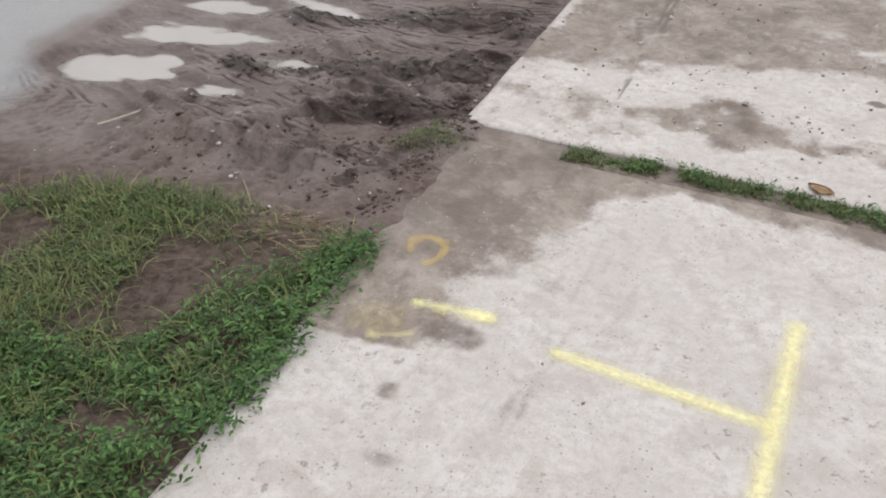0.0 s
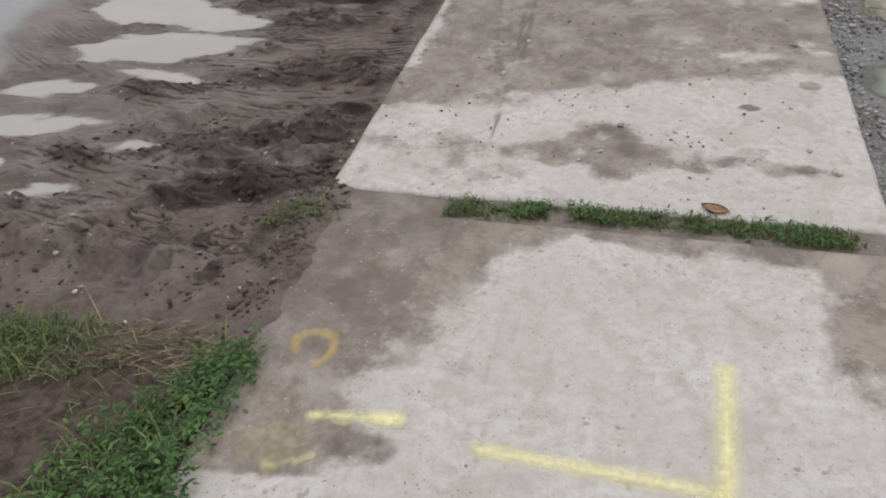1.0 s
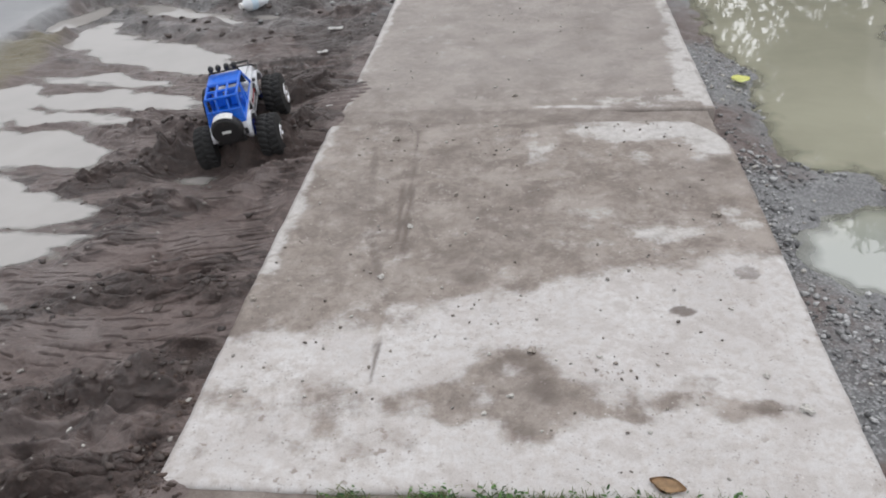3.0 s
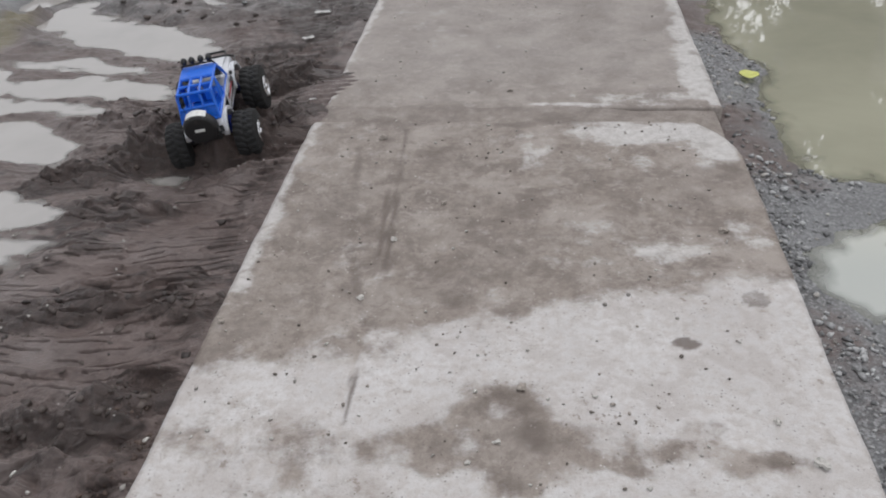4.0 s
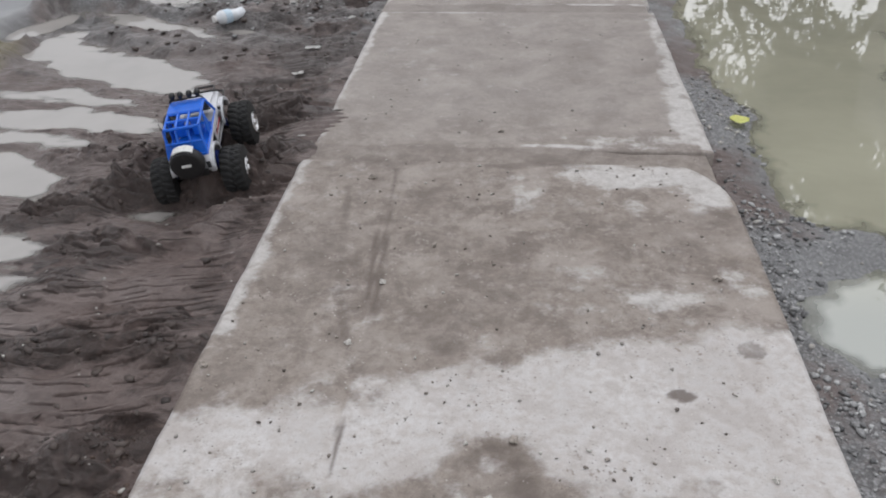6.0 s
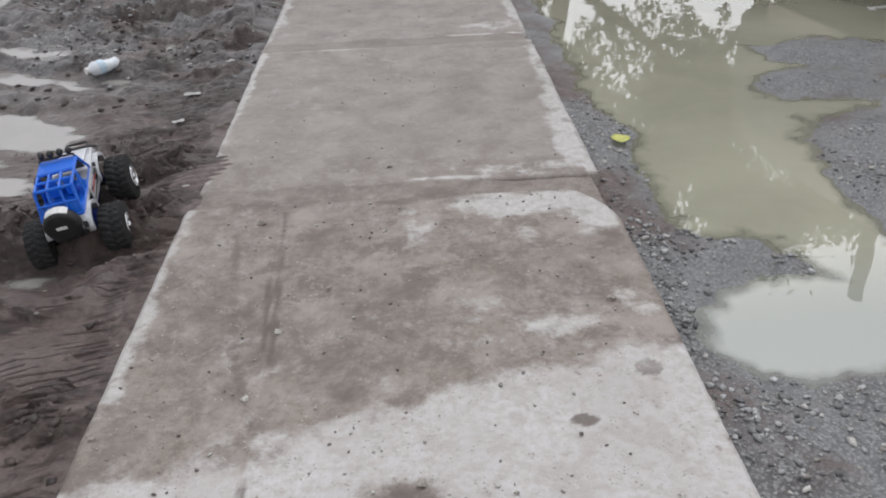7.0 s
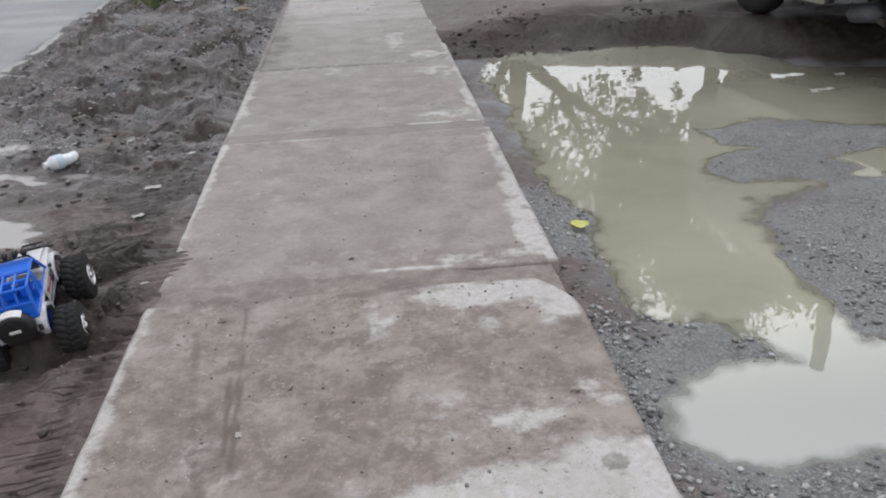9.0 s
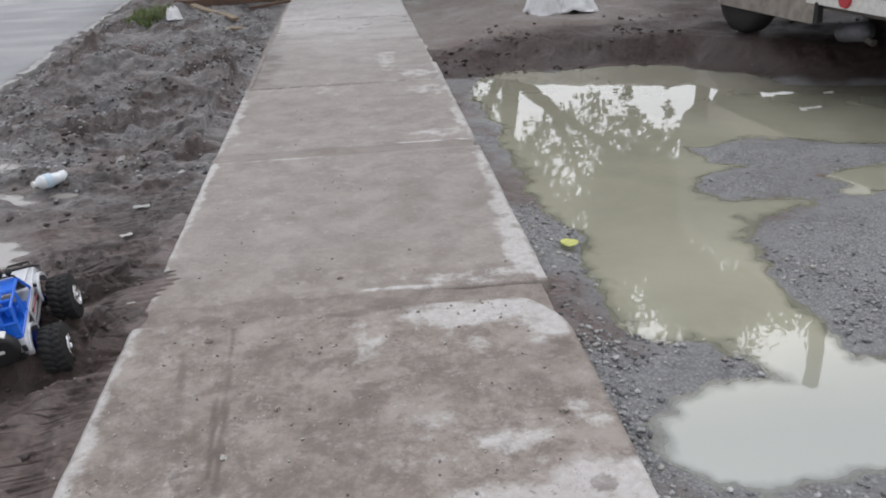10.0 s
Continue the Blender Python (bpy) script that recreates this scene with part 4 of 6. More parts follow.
p = spread(24000, 0.76, 2.1, -0.2, 3.2, lambda x, y: dry_right(x, y) * np.clip(0.15 + 2.0 * fbm(x, y, 0.25, 4, 141) + 0.45 * step(0.25, 0.0, x - 0.78) * (y < 1.7), 0.05, 1), 11)
scattered("gravel", p, heights(p), sizes_for(len(p), 0.0022, 0.0135, 12, 4.0), GRAVEL, "loose grey gravel stones beside the puddle", "gravel", seed=13)
p = spread(9000, 0.78, 4.2, 1.0, 5.9, lambda x, y: dry_right(x, y) * ((x > 2.1) | (y > 3.2)) * (1 - step(2.5, 3.2, x) * step(4.2, 4.8, y)) * np.clip(0.3 + 1.5 * fbm(x, y, 0.4, 4, 142), 0, 1), 14)
scattered("gravel", p, heights(p), sizes_for(len(p), 0.003, 0.012, 15), GRAVEL, "loose grey gravel stones on the wet lot", "gravel", seed=16)
p = spread(3400, 0.78, 1.9, 0.1, 3.2, lambda x, y: dry_right(x, y) * np.clip(0.3 + 1.5 * fbm(x, y, 0.3, 3, 143), 0, 1), 17)
scattered("pale_stones", p, heights(p), sizes_for(len(p), 0.003, 0.015, 18), CHIPS, "scattered pale stones lying on the gravel", "stones", seed=19)
p = spread(13000, -2.7, -0.74, 2.9, 9.5, lambda x, y: np.clip(0.16 + 2.2 * fbm(x, y, 0.5, 5, 145) + 0.3 * step(4, 6, y), 0, 1) * step(3.3, 4.4, y) * (x > road_edge(y) + 0.05), 21)
scattered("rubble", p, heights(p), sizes_for(len(p), 0.004, 0.019, 22), GRAVEL, "broken stones mixed into the dirt bank", "rubble", seed=23)
p = spread(1500, 0.78, 2.0, 0.1, 1.75, lambda x, y: dry_right(x, y) * np.clip(0.35 + 2.2 * fbm(x, y, 0.16, 4, 144), 0, 1), 47)
scattered("gravel", p, heights(p), sizes_for(len(p), 0.006, 0.016, 48, 2.0), GRAVEL, "coarse light and dark gravel at the water's edge", "gravel", seed=49)
p = spread(4200, 0.8, 5.0, 5.9, 7.4, lambda x, y: np.clip(0.15 + 1.8 * fbm(x, y, 0.5, 4, 147), 0, 1) * step(7.4, 6.2, y) * (1 - 0.85 * step(2.7, 3.3, x)), 24)
scattered("bank_clods", p, heights(p), sizes_for(len(p), 0.006, 0.028, 25), CLOD, "dark wet clods along the far bank of the puddle", "clods", seed=26)


def by_ridges(x, y):
    d = np.minimum.reduce([bar(x, y, *row[:4]) for row in RIDGES])
    return np.clip(step(0.11, 0.0, d) * (0.45 + 2.0 * fbm(x, y, 0.12, 3, 149)), 0, 1) * (pools(x[:, None], y[:, None])[0][:, 0] > 0.01) + 0.015


p = spread(13000, -1.80, -0.77, -0.2, 2.8, by_ridges, 27)
scattered("mud_clods", p, heights(p), sizes_for(len(p), 0.003, 0.020, 28, 3), CLOD, "soft brown clods churned up along the ruts", "clods", 0.75, 29)
p = spread(15000, -1.7, -0.68, -0.80, 0.45, lambda x, y: np.clip(0.12 + 1.8 * fbm(x, y, 0.2, 4, 151), 0, 1) * 0.5 + np.clip(0.45 + 2.0 * fbm(x, y, 0.1, 4, 157), 0, 1) * step(0.10, 0.02, np.abs(x + 0.79 - 0.06 * fbm(y, y * 0, 0.2, 3, 159))), 30)
scattered("mud_clods", p, heights(p), sizes_for(len(p), 0.002, 0.0125, 31, 4), SOIL, "crumbled reddish brown soil along the pavement edge", "clods", 0.6, 32)
p = spread(650, -2.0, -0.75, -0.7, 4.2, lambda x, y: 0.7 + 1.2 * fbm(x, y, 0.3, 3, 171) + 0.5 * (y < 0.4), 33)
scattered("pale_chips", p, heights(p), sizes_for(len(p), 0.0025, 0.009, 34), CHIPS, "small pale stone chips pressed into the mud", "chips", seed=35)


p = spread(9000, -2.7, -0.74, 2.7, 7.5, lambda x, y: np.clip(0.1 + 2.4 * fbm(0.6 * x, y, 0.25, 5, 155), 0, 1) * (0.4 + 0.6 * step(3.4, 4.4, y)) * (x > road_edge(y) + 0.05) * (pools(x[:, None], y[:, None])[0][:, 0] > 0.02), 44)
scattered("mud_clods", p, heights(p), sizes_for(len(p), 0.005, 0.026, 45), CLOD, "lumpy dark mud clods on the dirt bank", "clods", 0.5, 46)


def on_slabs(x, y):
    return ((y < -0.08) & (y > -2.2) & (np.abs(x) < 0.69)) | ((y > 0.04) & (y < 1.92) & (x > -0.74) & (x < 0.63)) | ((y > 2.08) & (y < 3.78) & (np.abs(x) < 0.72)) | ((y > 4.0) & (y < 7.3) & (np.abs(x) < 0.68))


p = spread(6800, -0.74, 0.76, -2.0, 7.3, lambda x, y: on_slabs(x, y) * np.clip(0.35 + 1.4 * fbm(x, y, 0.22, 4, 153) + 0.30 * (y > 0.9) - 0.22 * (y < 0.85) - 0.22 * (y < 0.0) - 0.55 * (y > 2.05) + 0.5 * step(0.06, 0.0, oval(x, y, 0.15, 0.34, 0.4, 0.10)), 0.02, 1), 36)
scattered("grit", p, slab_top(p[:, :1], p[:, 1:])[:, 0], sizes_for(len(p), 0.0013, 0.0066, 37, 5), GRIT, "dark grit and crumbs scattered over the concrete", "grit", 0.15, 38)
p = spread(700, -0.72, 0.74, 0.05, 5.0, lambda x, y: on_slabs(x, y) * 0.8, 39)
scattered("pale_grit", p, slab_top(p[:, :1], p[:, 1:])[:, 0], sizes_for(len(p), 0.002, 0.0075, 40, 3), CHIPS, "small pale pebbles scattered over the concrete", "grit", 0.15, 41)


def pebble(x, y, size, material, label, seed):
    co, fa = rock_shape(seed, 2)
    ob = new("pebble", mesh_of("pebble", co * size, fa, material))
    ob.matrix_world = pose(x, y, float(slab_top(np.array([[x]]), np.array([[y]]))[0, 0]) + 0.35 * size, 0, 0, 40 * seed)
    return tagged(ob, label, "pebble", "pebbles on the pavement")


for n, (x, y, size) in enumerate(((-0.383, 0.827, 0.010), (-0.334, 1.115, 0.010), (0.66, 0.30, 0.015), (0.0, 0.33, 0.008), (-0.06, 0.27, 0.007), (0.60, 0.42, 0.010))):
    pebble(x, y, size, CHIPS, "small pale pebble lying on the concrete slab", 60 + n)
for n, (x, y, size) in enumerate(((-0.205, 1.322, 0.012), (-0.465, 1.778, 0.017), (-0.024, 2.189, 0.012), (0.62, 1.18, 0.014), (0.05, 0.50, 0.012), (-0.735, 0.72, 0.012))):
    pebble(x, y, size, GRIT, "dark stone lying on the muddy concrete slab", 70 + n)


# ---- grass and weeds ----
def leaf_material(name, dark, light, rough=0.55):
    k = Mat(name)
    g = k.n.new("ShaderNodeNewGeometry")
    c = k.mix(g.outputs["Random Per Island"], dark, light)
    c = k.mix(k.ramp(k.noise(30, 3, 0.6), 0.35, 0.7, 0, 0.5), c, tuple(v * 0.7 for v in dark))
    thin, both = k.n.new("ShaderNodeBsdfTranslucent"), k.n.new("ShaderNodeMixShader")
    k.put(thin.inputs["Color"], c)
    both.inputs[0].default_value = 0.35
    k.l.new(k.b.outputs[0], both.inputs[1])
    k.l.new(thin.outputs[0], both.inputs[2])
    k.l.new(both.outputs[0], k.n["Material Output"].inputs["Surface"])
    return k.done(c, rough)


GRASS = leaf_material("grass_blade", (0.060, 0.105, 0.030), (0.29, 0.315, 0.125))
WEED = leaf_material("weed_leaf", (0.020, 0.070, 0.016), (0.175, 0.330, 0.095))
JOINT = leaf_material("joint_grass", (0.06, 0.10, 0.03), (0.23, 0.24, 0.10))
STRAW = leaf_material("dry_straw", (0.13, 0.09, 0.055), (0.50, 0.40, 0.27), 0.7)


def blades(name, xy, z, length, width, lean, material, label, category, seed, wilt=0.5, rise=1.0, fan=2 * np.pi):
    """Bent blades of three quads each, as one mesh."""
    r = np.random.default_rng(seed)
    n = len(xy)
    a, l = (r.random(n) - 0.3) * fan, length * (0.45 + 0.75 * r.random(n))
    d = np.stack([np.cos(a), np.sin(a)], 1)
    side = np.stack([-d[:, 1], d[:, 0]], 1)
    tip = lean * (0.3 + r.random(n))
    verts = np.zeros((n, 7, 3))
    for k, (w, u) in enumerate(((1.0, 0.0), (0.85, 0.4), (0.5, 0.75))):
        out, up = l * tip * u**1.6, rise * l * (u - wilt * tip * u**2)
        mid = xy + d * out[:, None]
        for s, q in ((0, -1), (1, 1)):
            verts[:, 2 * k + s, :2] = mid + q * side * (width * w * (0.7 + 0.6 * ((a * 7) % 1)))[:, None]
            verts[:, 2 * k + s, 2] = z + up
    verts[:, 6, :2] = xy + d * (l * tip)[:, None]
    verts[:, 6, 2] = z + rise * l * (1 - wilt * tip)
    shape = [(0, 1, 3, 2), (2, 3, 5, 4), (4, 5, 6)]
    faces = [tuple(i * 7 + q for q in f) for i in range(n) for f in shape]
    return tagged(new(name, mesh_of(name, verts.reshape(-1, 3), faces, material, True)), label, category, kind="stuff")


def leaves(name, xy, z, tall, size, material, label, category, seed):
    """Small cupped leaves on stalks at many heights, as one mesh."""
    r = np.random.default_rng(seed)
    n = len(xy)
    a, s = r.random(n) * 2 * np.pi, size * (0.55 + 0.9 * r.random(n))
    d = np.stack([np.cos(a), np.sin(a)], 1)
    side = np.stack([-d[:, 1], d[:, 0]], 1)
    tuft = np.clip(0.75 + 2.2 * fbm(xy[:, 0], xy[:, 1], 0.10, 3, seed + 300), 0.25, 1.7)
    base, pitch = z + tall * tuft * r.random(n) ** 0.8, 0.9 * (r.random(n) - 0.35)
    verts = np.zeros((n, 6, 3))
    for k, (u, w, lift) in enumerate(((0, 0, 0), (0.35, 0.25, 0.08), (0.8, 0.19, 0.08), (1.25, 0, -0.05), (0.8, -0.19, 0.08), (0.35, -0.25, 0.08))):
        verts[:, k, :2] = xy + d * (s * u)[:, None] + side * (s * w)[:, None]
        verts[:, k, 2] = base + s * (u * pitch + lift)
    faces = [tuple(i * 6 + q for q in f) for i in range(n) for f in ((0, 1, 2, 3), (0, 3, 4, 5))]
    return tagged(new(name, mesh_of(name, verts.reshape(-1, 3), faces, material)), label, category, kind="stuff")


def weedy(x, y):
    """Where the dark broad-leaved weeds grow: a band along the slab."""
    wide = np.interp(y, (-1.3, -1.0, -0.8, -0.62), (0.15, 0.11, 0.05, 0.0))
    band = step(0.08, 0.0, np.abs(x + 0.70 + wide) - wide) * step(-0.62, -0.72, y)
    near = step(-1.24, -1.42, y) * step(-1.5, -1.15, x) * 1.3 * step(0.0, 0.06, oval(x, y, -0.95, -1.28, 0.07, 0.13, 15))
    return np.clip(np.maximum(band, near) * (0.55 + 2.2 * fbm(x, y, 0.14, 4, 161)), 0, 1) * step(-0.63, -0.69, x + 0.06 * fbm(x, y, 0.06, 3, 177)) * step(-2.9, -2.0, y + 0.8 * fbm(x, y, 0.4, 4, 173)) * step(-2.1, -1.7, x + 0.5 * fbm(x, y, 0.3, 3, 175))


def grassy(x, y):
    bare = np.minimum(oval(x, y, -1.10, -1.0, 0.11, 0.20, 20), oval(x, y, -0.98, -1.27, 0.06, 0.10, 0))
    field = step(0.06, -0.10, oval(x, y, -1.42, -1.12, 0.46, 0.46, 0)) + 0.6 * step(0.05, -0.05, oval(x, y, -1.15, -0.70, 0.30, 0.10, 0))
    return np.clip(field * (0.50 + 2.4 * fbm(x, y, 0.2, 4, 163)), 0, 1) * step(-0.02, 0.05, bare) * (x < -0.72)


p = spread(175000, -2.1, -0.64, -3.0, -0.5, weedy, 51)
leaves("weeds", p, np.maximum(heights(p), np.where(p[:, 0] > -0.73, 0.002, -1.0)), 0.062, 0.0125, WEED, "dense dark green low weeds along the slab edge", "weeds", 52)
p = spread(75000, -2.3, -0.7, -2.6, -0.5, lambda x, y: np.clip(0.8 * grassy(x, y) + 0.55 * weedy(x, y), 0, 1) * (x < -0.73), 53)
blades("grass", p, heights(p), 0.068, 0.0019, 1.15, GRASS, "ragged green and yellowing grass on bare soil", "grass", 54, 0.6)
p = spread(30000, -2.2, -0.95, -2.2, -0.55, lambda x, y: 0.7 * grassy(x, y), 55)
leaves("weeds", p, heights(p), 0.035, 0.009, WEED, "small green weeds among the grass", "weeds", 56)
p = spread(2000, -1.2, -0.74, -0.85, -0.5, lambda x, y: step(0.03, -0.03, oval(x, y, -0.96, -0.69, 0.17, 0.08, 15)) * np.clip(0.5 + 2 * fbm(x, y, 0.1, 3, 169), 0, 1), 57)
blades("straw", p, heights(p) + 0.006 + 0.016 * np.random.default_rng(5).random(len(p)), 0.080, 0.0015, 1.2, STRAW, "dry yellow straw lying flat on the soil", "straw", 58, 0.3, 0.03, 1.5)
p = spread(60, -1.75, -0.9, -1.5, -0.55, lambda x, y: grassy(x, y), 59)
blades("straw", p, heights(p), 0.14, 0.0018, 1.1, STRAW, "dry bent stalks standing in the grass", "straw", 60, 0.6)


def in_joint(x, y):
    mid = np.interp(x, (-0.4, -0.16, 0.2, 0.65), (-0.025, 0.0, -0.005, -0.01))
    gap = step(0.02, 0.0, np.abs(x + 0.09) - 0.02)
    return step(0.056, 0.012, np.abs(y - mid - 0.05 * fbm(x, y * 0, 0.12, 3, 167))) * step(-0.42, -0.36, x) * step(0.70, 0.60, x) * (1 - 0.75 * gap) * np.clip(0.62 + 2.6 * fbm(x, y, 0.08, 4, 165), 0.06, 1)


p = spread(22000, -0.45, 0.70, -0.09, 0.08, in_joint, 61)
blades("joint_grass", p, 0 * p[:, 0] - 0.012, 0.030, 0.0014, 1.1, JOINT, "strip of short grass growing in the slab joint", "grass", 62, 0.55)
p = spread(6500, -0.45, 0.70, -0.08, 0.07, in_joint, 63)
leaves("joint_weeds", p, 0 * p[:, 0] - 0.008, 0.022, 0.010, WEED, "tiny weeds between the concrete slabs", "weeds", 64)
p = spread(5000, -1.0, -0.66, -0.25, 0.02, lambda x, y: step(0.04, -0.04, oval(x, y, -0.80, -0.12, 0.10, 0.05, 0)) * 0.6, 65)
leaves("corner_weeds", p, heights(p), 0.03, 0.009, JOINT, "sparse olive weeds at the slab corner", "weeds", 66)
p = spread(9000, -2.6, -1.8, 8.6, 11.0, lambda x, y: step(0.06, -0.06, oval(x, y, -2.22, 9.55, 0.17, 0.55, 0) + 0.15 * fbm(x, y, 0.15, 3, 179)), 67)
blades("verge_grass", p, heights(p), 0.13, 0.005, 0.9, GRASS, "clump of green grass at the road edge", "grass", 68, 0.5)


# ---- the toy monster truck ----
def painted(name, color, rough=0.35, metal=0.0, mud=0.35):
    """Moulded plastic or plating with dried mud splashes."""
    k = Mat(name)
    c = k.mix(k.ramp(k.noise(90, 4, 0.6), 0.3, 0.7), color, tuple(v * 0.82 for v in color))
    dirt = k.ramp(k.noise(38, 8, 0.75), 0.56, 0.68, 0, mud)
    c = k.mix(dirt, c, (0.13, 0.105, 0.088))
    k.bump(k.noise(200, 3, 0.6), 0.05, 0.001)
    return k.done(c, k.mix(dirt, (rough, rough, rough), (0.8, 0.8, 0.8)), metal)


BLUE = painted("blue_plastic", (0.010, 0.145, 0.72), 0.35, 0, 0.2)
NAVY = painted("dark_blue_plastic", (0.012, 0.03, 0.22), 0.4, 0, 0.3)
SILVER = painted("silver_plastic", (0.64, 0.65, 0.68), 0.3, 0.35, 0.25)
CHROME = painted("chrome_plating", (0.80, 0.80, 0.81), 0.14, 1.0, 0.2)
RUBBER = painted("black_rubber", (0.009, 0.009, 0.009), 0.75, 0, 0.10)
BLACK = painted("black_plastic", (0.016, 0.016, 0.017), 0.45, 0, 0.25)
RED = painted("red_print", (0.45, 0.04, 0.05), 0.4, 0, 0.2)
WHITE = painted("white_print", (0.72, 0.73, 0.70), 0.4, 0, 0.2)
SMOKE = painted("dark_lens", (0.05, 0.055, 0.06), 0.12, 0, 0.1)


def toy_wheel(parent, x, y, z, side, r=0.083, w=0.088):
    hub = new("wheel")
    hub.parent = parent
    hub.matrix_local = pose(x, y, z, 0, 90 * side, 0)
    bm = bmesh.new()
    prof = [(0.041, -0.5), (0.066, -0.49), (0.0735, -0.40), (0.076, -0.25), (0.0765, 0.0), (0.076, 0.25), (0.0735, 0.40), (0.066, 0.49), (0.041, 0.5)]
    n, rows = 88, 13
    ring = []
    for j in range(rows):
        v = -0.5 + j / (rows - 1)
        q = float(np.interp(v, [p[1] for p in prof], [p[0] for p in prof])) * r / 0.077
        lug = [q + (0.0042 if abs(v) < 0.47 and math.sin(22 * (2 * math.pi * k / n) + 9 * abs(v) + (0 if v < 0 else math.pi)) > -0.1 and abs(v) > 0.05 else 0.0) * (abs(v) < 0.44 or 0.6) for k in range(n)]
        ring.append([bm.verts.new((lug[k] * math.cos(2 * math.pi * k / n), lug[k] * math.sin(2 * math.pi * k / n), v * w)) for k in range(n)])
    for lo, hi in zip(ring, ring[1:]):
        for k in range(n):
            bm.faces.new((lo[k], lo[(k + 1) % n], hi[(k + 1) % n], hi[k]))
    tyre = part("tyre", bm, RUBBER, hub, "knobbly black rubber tyre caked with mud")
    bm = bmesh.new()
    lathe(bm, [(0.0, 0.30 * w), (0.031, 0.30 * w), (0.035, 0.50 * w), (0.040, 0.53 * w), (0.041, 0.44 * w), (0.041, -0.45 * w), (0.0, -0.45 * w)], 36)
    rim = part("rim", bm, CHROME, hub, "chrome spoked rim", True)
    for k in range(6):
        bm = bmesh.new()
        box(bm, (0, 0, 0), (0.030, 0.009, 0.010), 0.002, Matrix.Rotation(2 * math.pi * k / 6, 4, "Z") @ Matrix.Translation((0.019, 0, 0.40 * w)) @ Matrix.Rotation(radians(-14), 4, "Y"))
        part("spoke", bm, CHROME, rim)
    bm = bmesh.new()
    lathe(bm, [(0.0125, 0.30 * w), (0.0125, 0.50 * w), (0.009, 0.54 * w), (0.0, 0.54 * w)], 16)
    part("hub_cap", bm, CHROME, rim)
    return hub


def monster_truck(m):
    car = thing("toy_monster_truck", "blue and silver radio-controlled monster truck climbing muddy ruts", "toy truck", m)
    axle_y, axle_z = 0.142, 0.084
    for y in (-axle_y, axle_y):
        for side in (-1, 1):
            toy_wheel(car, side * 0.122, y, axle_z, side)
        bm = bmesh.new()
        rod(bm, (-0.10, y, axle_z), (0.10, y, axle_z), 0.009)
        box(bm, (0.01, y, axle_z), (0.045, 0.05, 0.045), 0.008)
        part("axle", bm, BLACK, car, "black axle with gearbox")
        for side in (-1, 1):
            bm = bmesh.new()
            rod(bm, (side * 0.066, y, axle_z + 0.006), (side * 0.058, y * 0.80, 0.150), 0.007)
            rod(bm, (side * 0.064, y * 0.96, axle_z + 0.02), (side * 0.060, y * 0.86, 0.128), 0.0115, sides=12)
            part("shock_absorber", bm, NAVY, car)
            bm = bmesh.new()
            rod(bm, (side * 0.05, y * 0.92, axle_z - 0.01), (side * 0.035, y * 0.15, 0.088), 0.005)
            part("suspension_link", bm, BLACK, car)
    bm = bmesh.new()
    prism(bm, [(-0.135, 0.128), (-0.10, 0.084), (0.10, 0.084), (0.135, 0.128), (0.12, 0.142), (-0.12, 0.142)], -0.046, 0.046, 0.006)
    part("chassis", bm, NAVY, car, "dark blue chassis tub")

    # Body shell, with arches cut over the wheels.
    outline_side = [(-0.205, 0.205), (-0.208, 0.150)] + arc(-axle_y, 0.128, 0.060, 168, 12, 9) + [(-0.07, 0.134), (0.07, 0.134)] + arc(axle_y, 0.128, 0.060, 168, 14, 9) + \
        [(0.212, 0.150), (0.214, 0.190), (0.200, 0.204), (0.060, 0.222), (0.045, 0.216)]
    bm = bmesh.new()
    prism(bm, outline_side, -0.088, 0.088, 0.005)
    for v in bm.verts:
        if v.co.y > 0.06:
            v.co.x *= 1 - 0.20 * min(1, (v.co.y - 0.06) / 0.12) * (v.co.z > 0.186)
    body = part("body", bm, SILVER, car, "silver body shell with dried mud", True)
    for side in (-1, 1):
        for y, span in ((axle_y, 0.066), (-axle_y, 0.064)):
            bm = bmesh.new()
            prism(bm, arc(y, 0.128, span + 0.008, 170, 8, 10) + arc(y, 0.128, span - 0.006, 8, 170, 10), side * 0.074, side * 0.098, 0.002)
            part("fender", bm, SILVER, body, "", True)
        bm = bmesh.new()
        prism(bm, [(-0.068, 0.146), (-0.068, 0.204), (0.030, 0.207), (0.034, 0.146)], side * 0.0875, side * 0.0905, 0.001)
        door = part("door", bm, SILVER, body)
        bm = bmesh.new()
        box(bm, (side * 0.092, -0.040, 0.190), (0.004, 0.018, 0.005), 0.001)
        part("handle", bm, BLACK, door)
        bm = bmesh.new()
        prism(bm, [(-0.05, 0.176), (-0.045, 0.184), (0.045, 0.190), (0.055, 0.182)], side * 0.0906, side * 0.0914)
        part("red_stripe", bm, RED, body, "red printed stripe")
        bm = bmesh.new()
        prism(bm, [(-0.062, 0.152), (-0.056, 0.159), (0.05, 0.170), (0.056, 0.163)], side * 0.0906, side * 0.0914)
        part("black_stripe", bm, BLACK, body, "black printed stripe")
        bm = bmesh.new()
        rod(bm, (side * 0.060, 0.211, 0.176), (side * 0.060, 0.2165, 0.176), 0.012, sides=16)
        part("headlight", bm, SMOKE, body)
        bm = bmesh.new()
        box(bm, (side * 0.074, -0.208, 0.168), (0.016, 0.006, 0.024), 0.001)
        part("tail_light", bm, SMOKE, body, "dark tail light")
        bm = bmesh.new()
        box(bm, (side * 0.103, 0.052, 0.222), (0.014, 0.010, 0.012), 0.002)
        part("mirror", bm, BLACK, body)
    bm = bmesh.new()
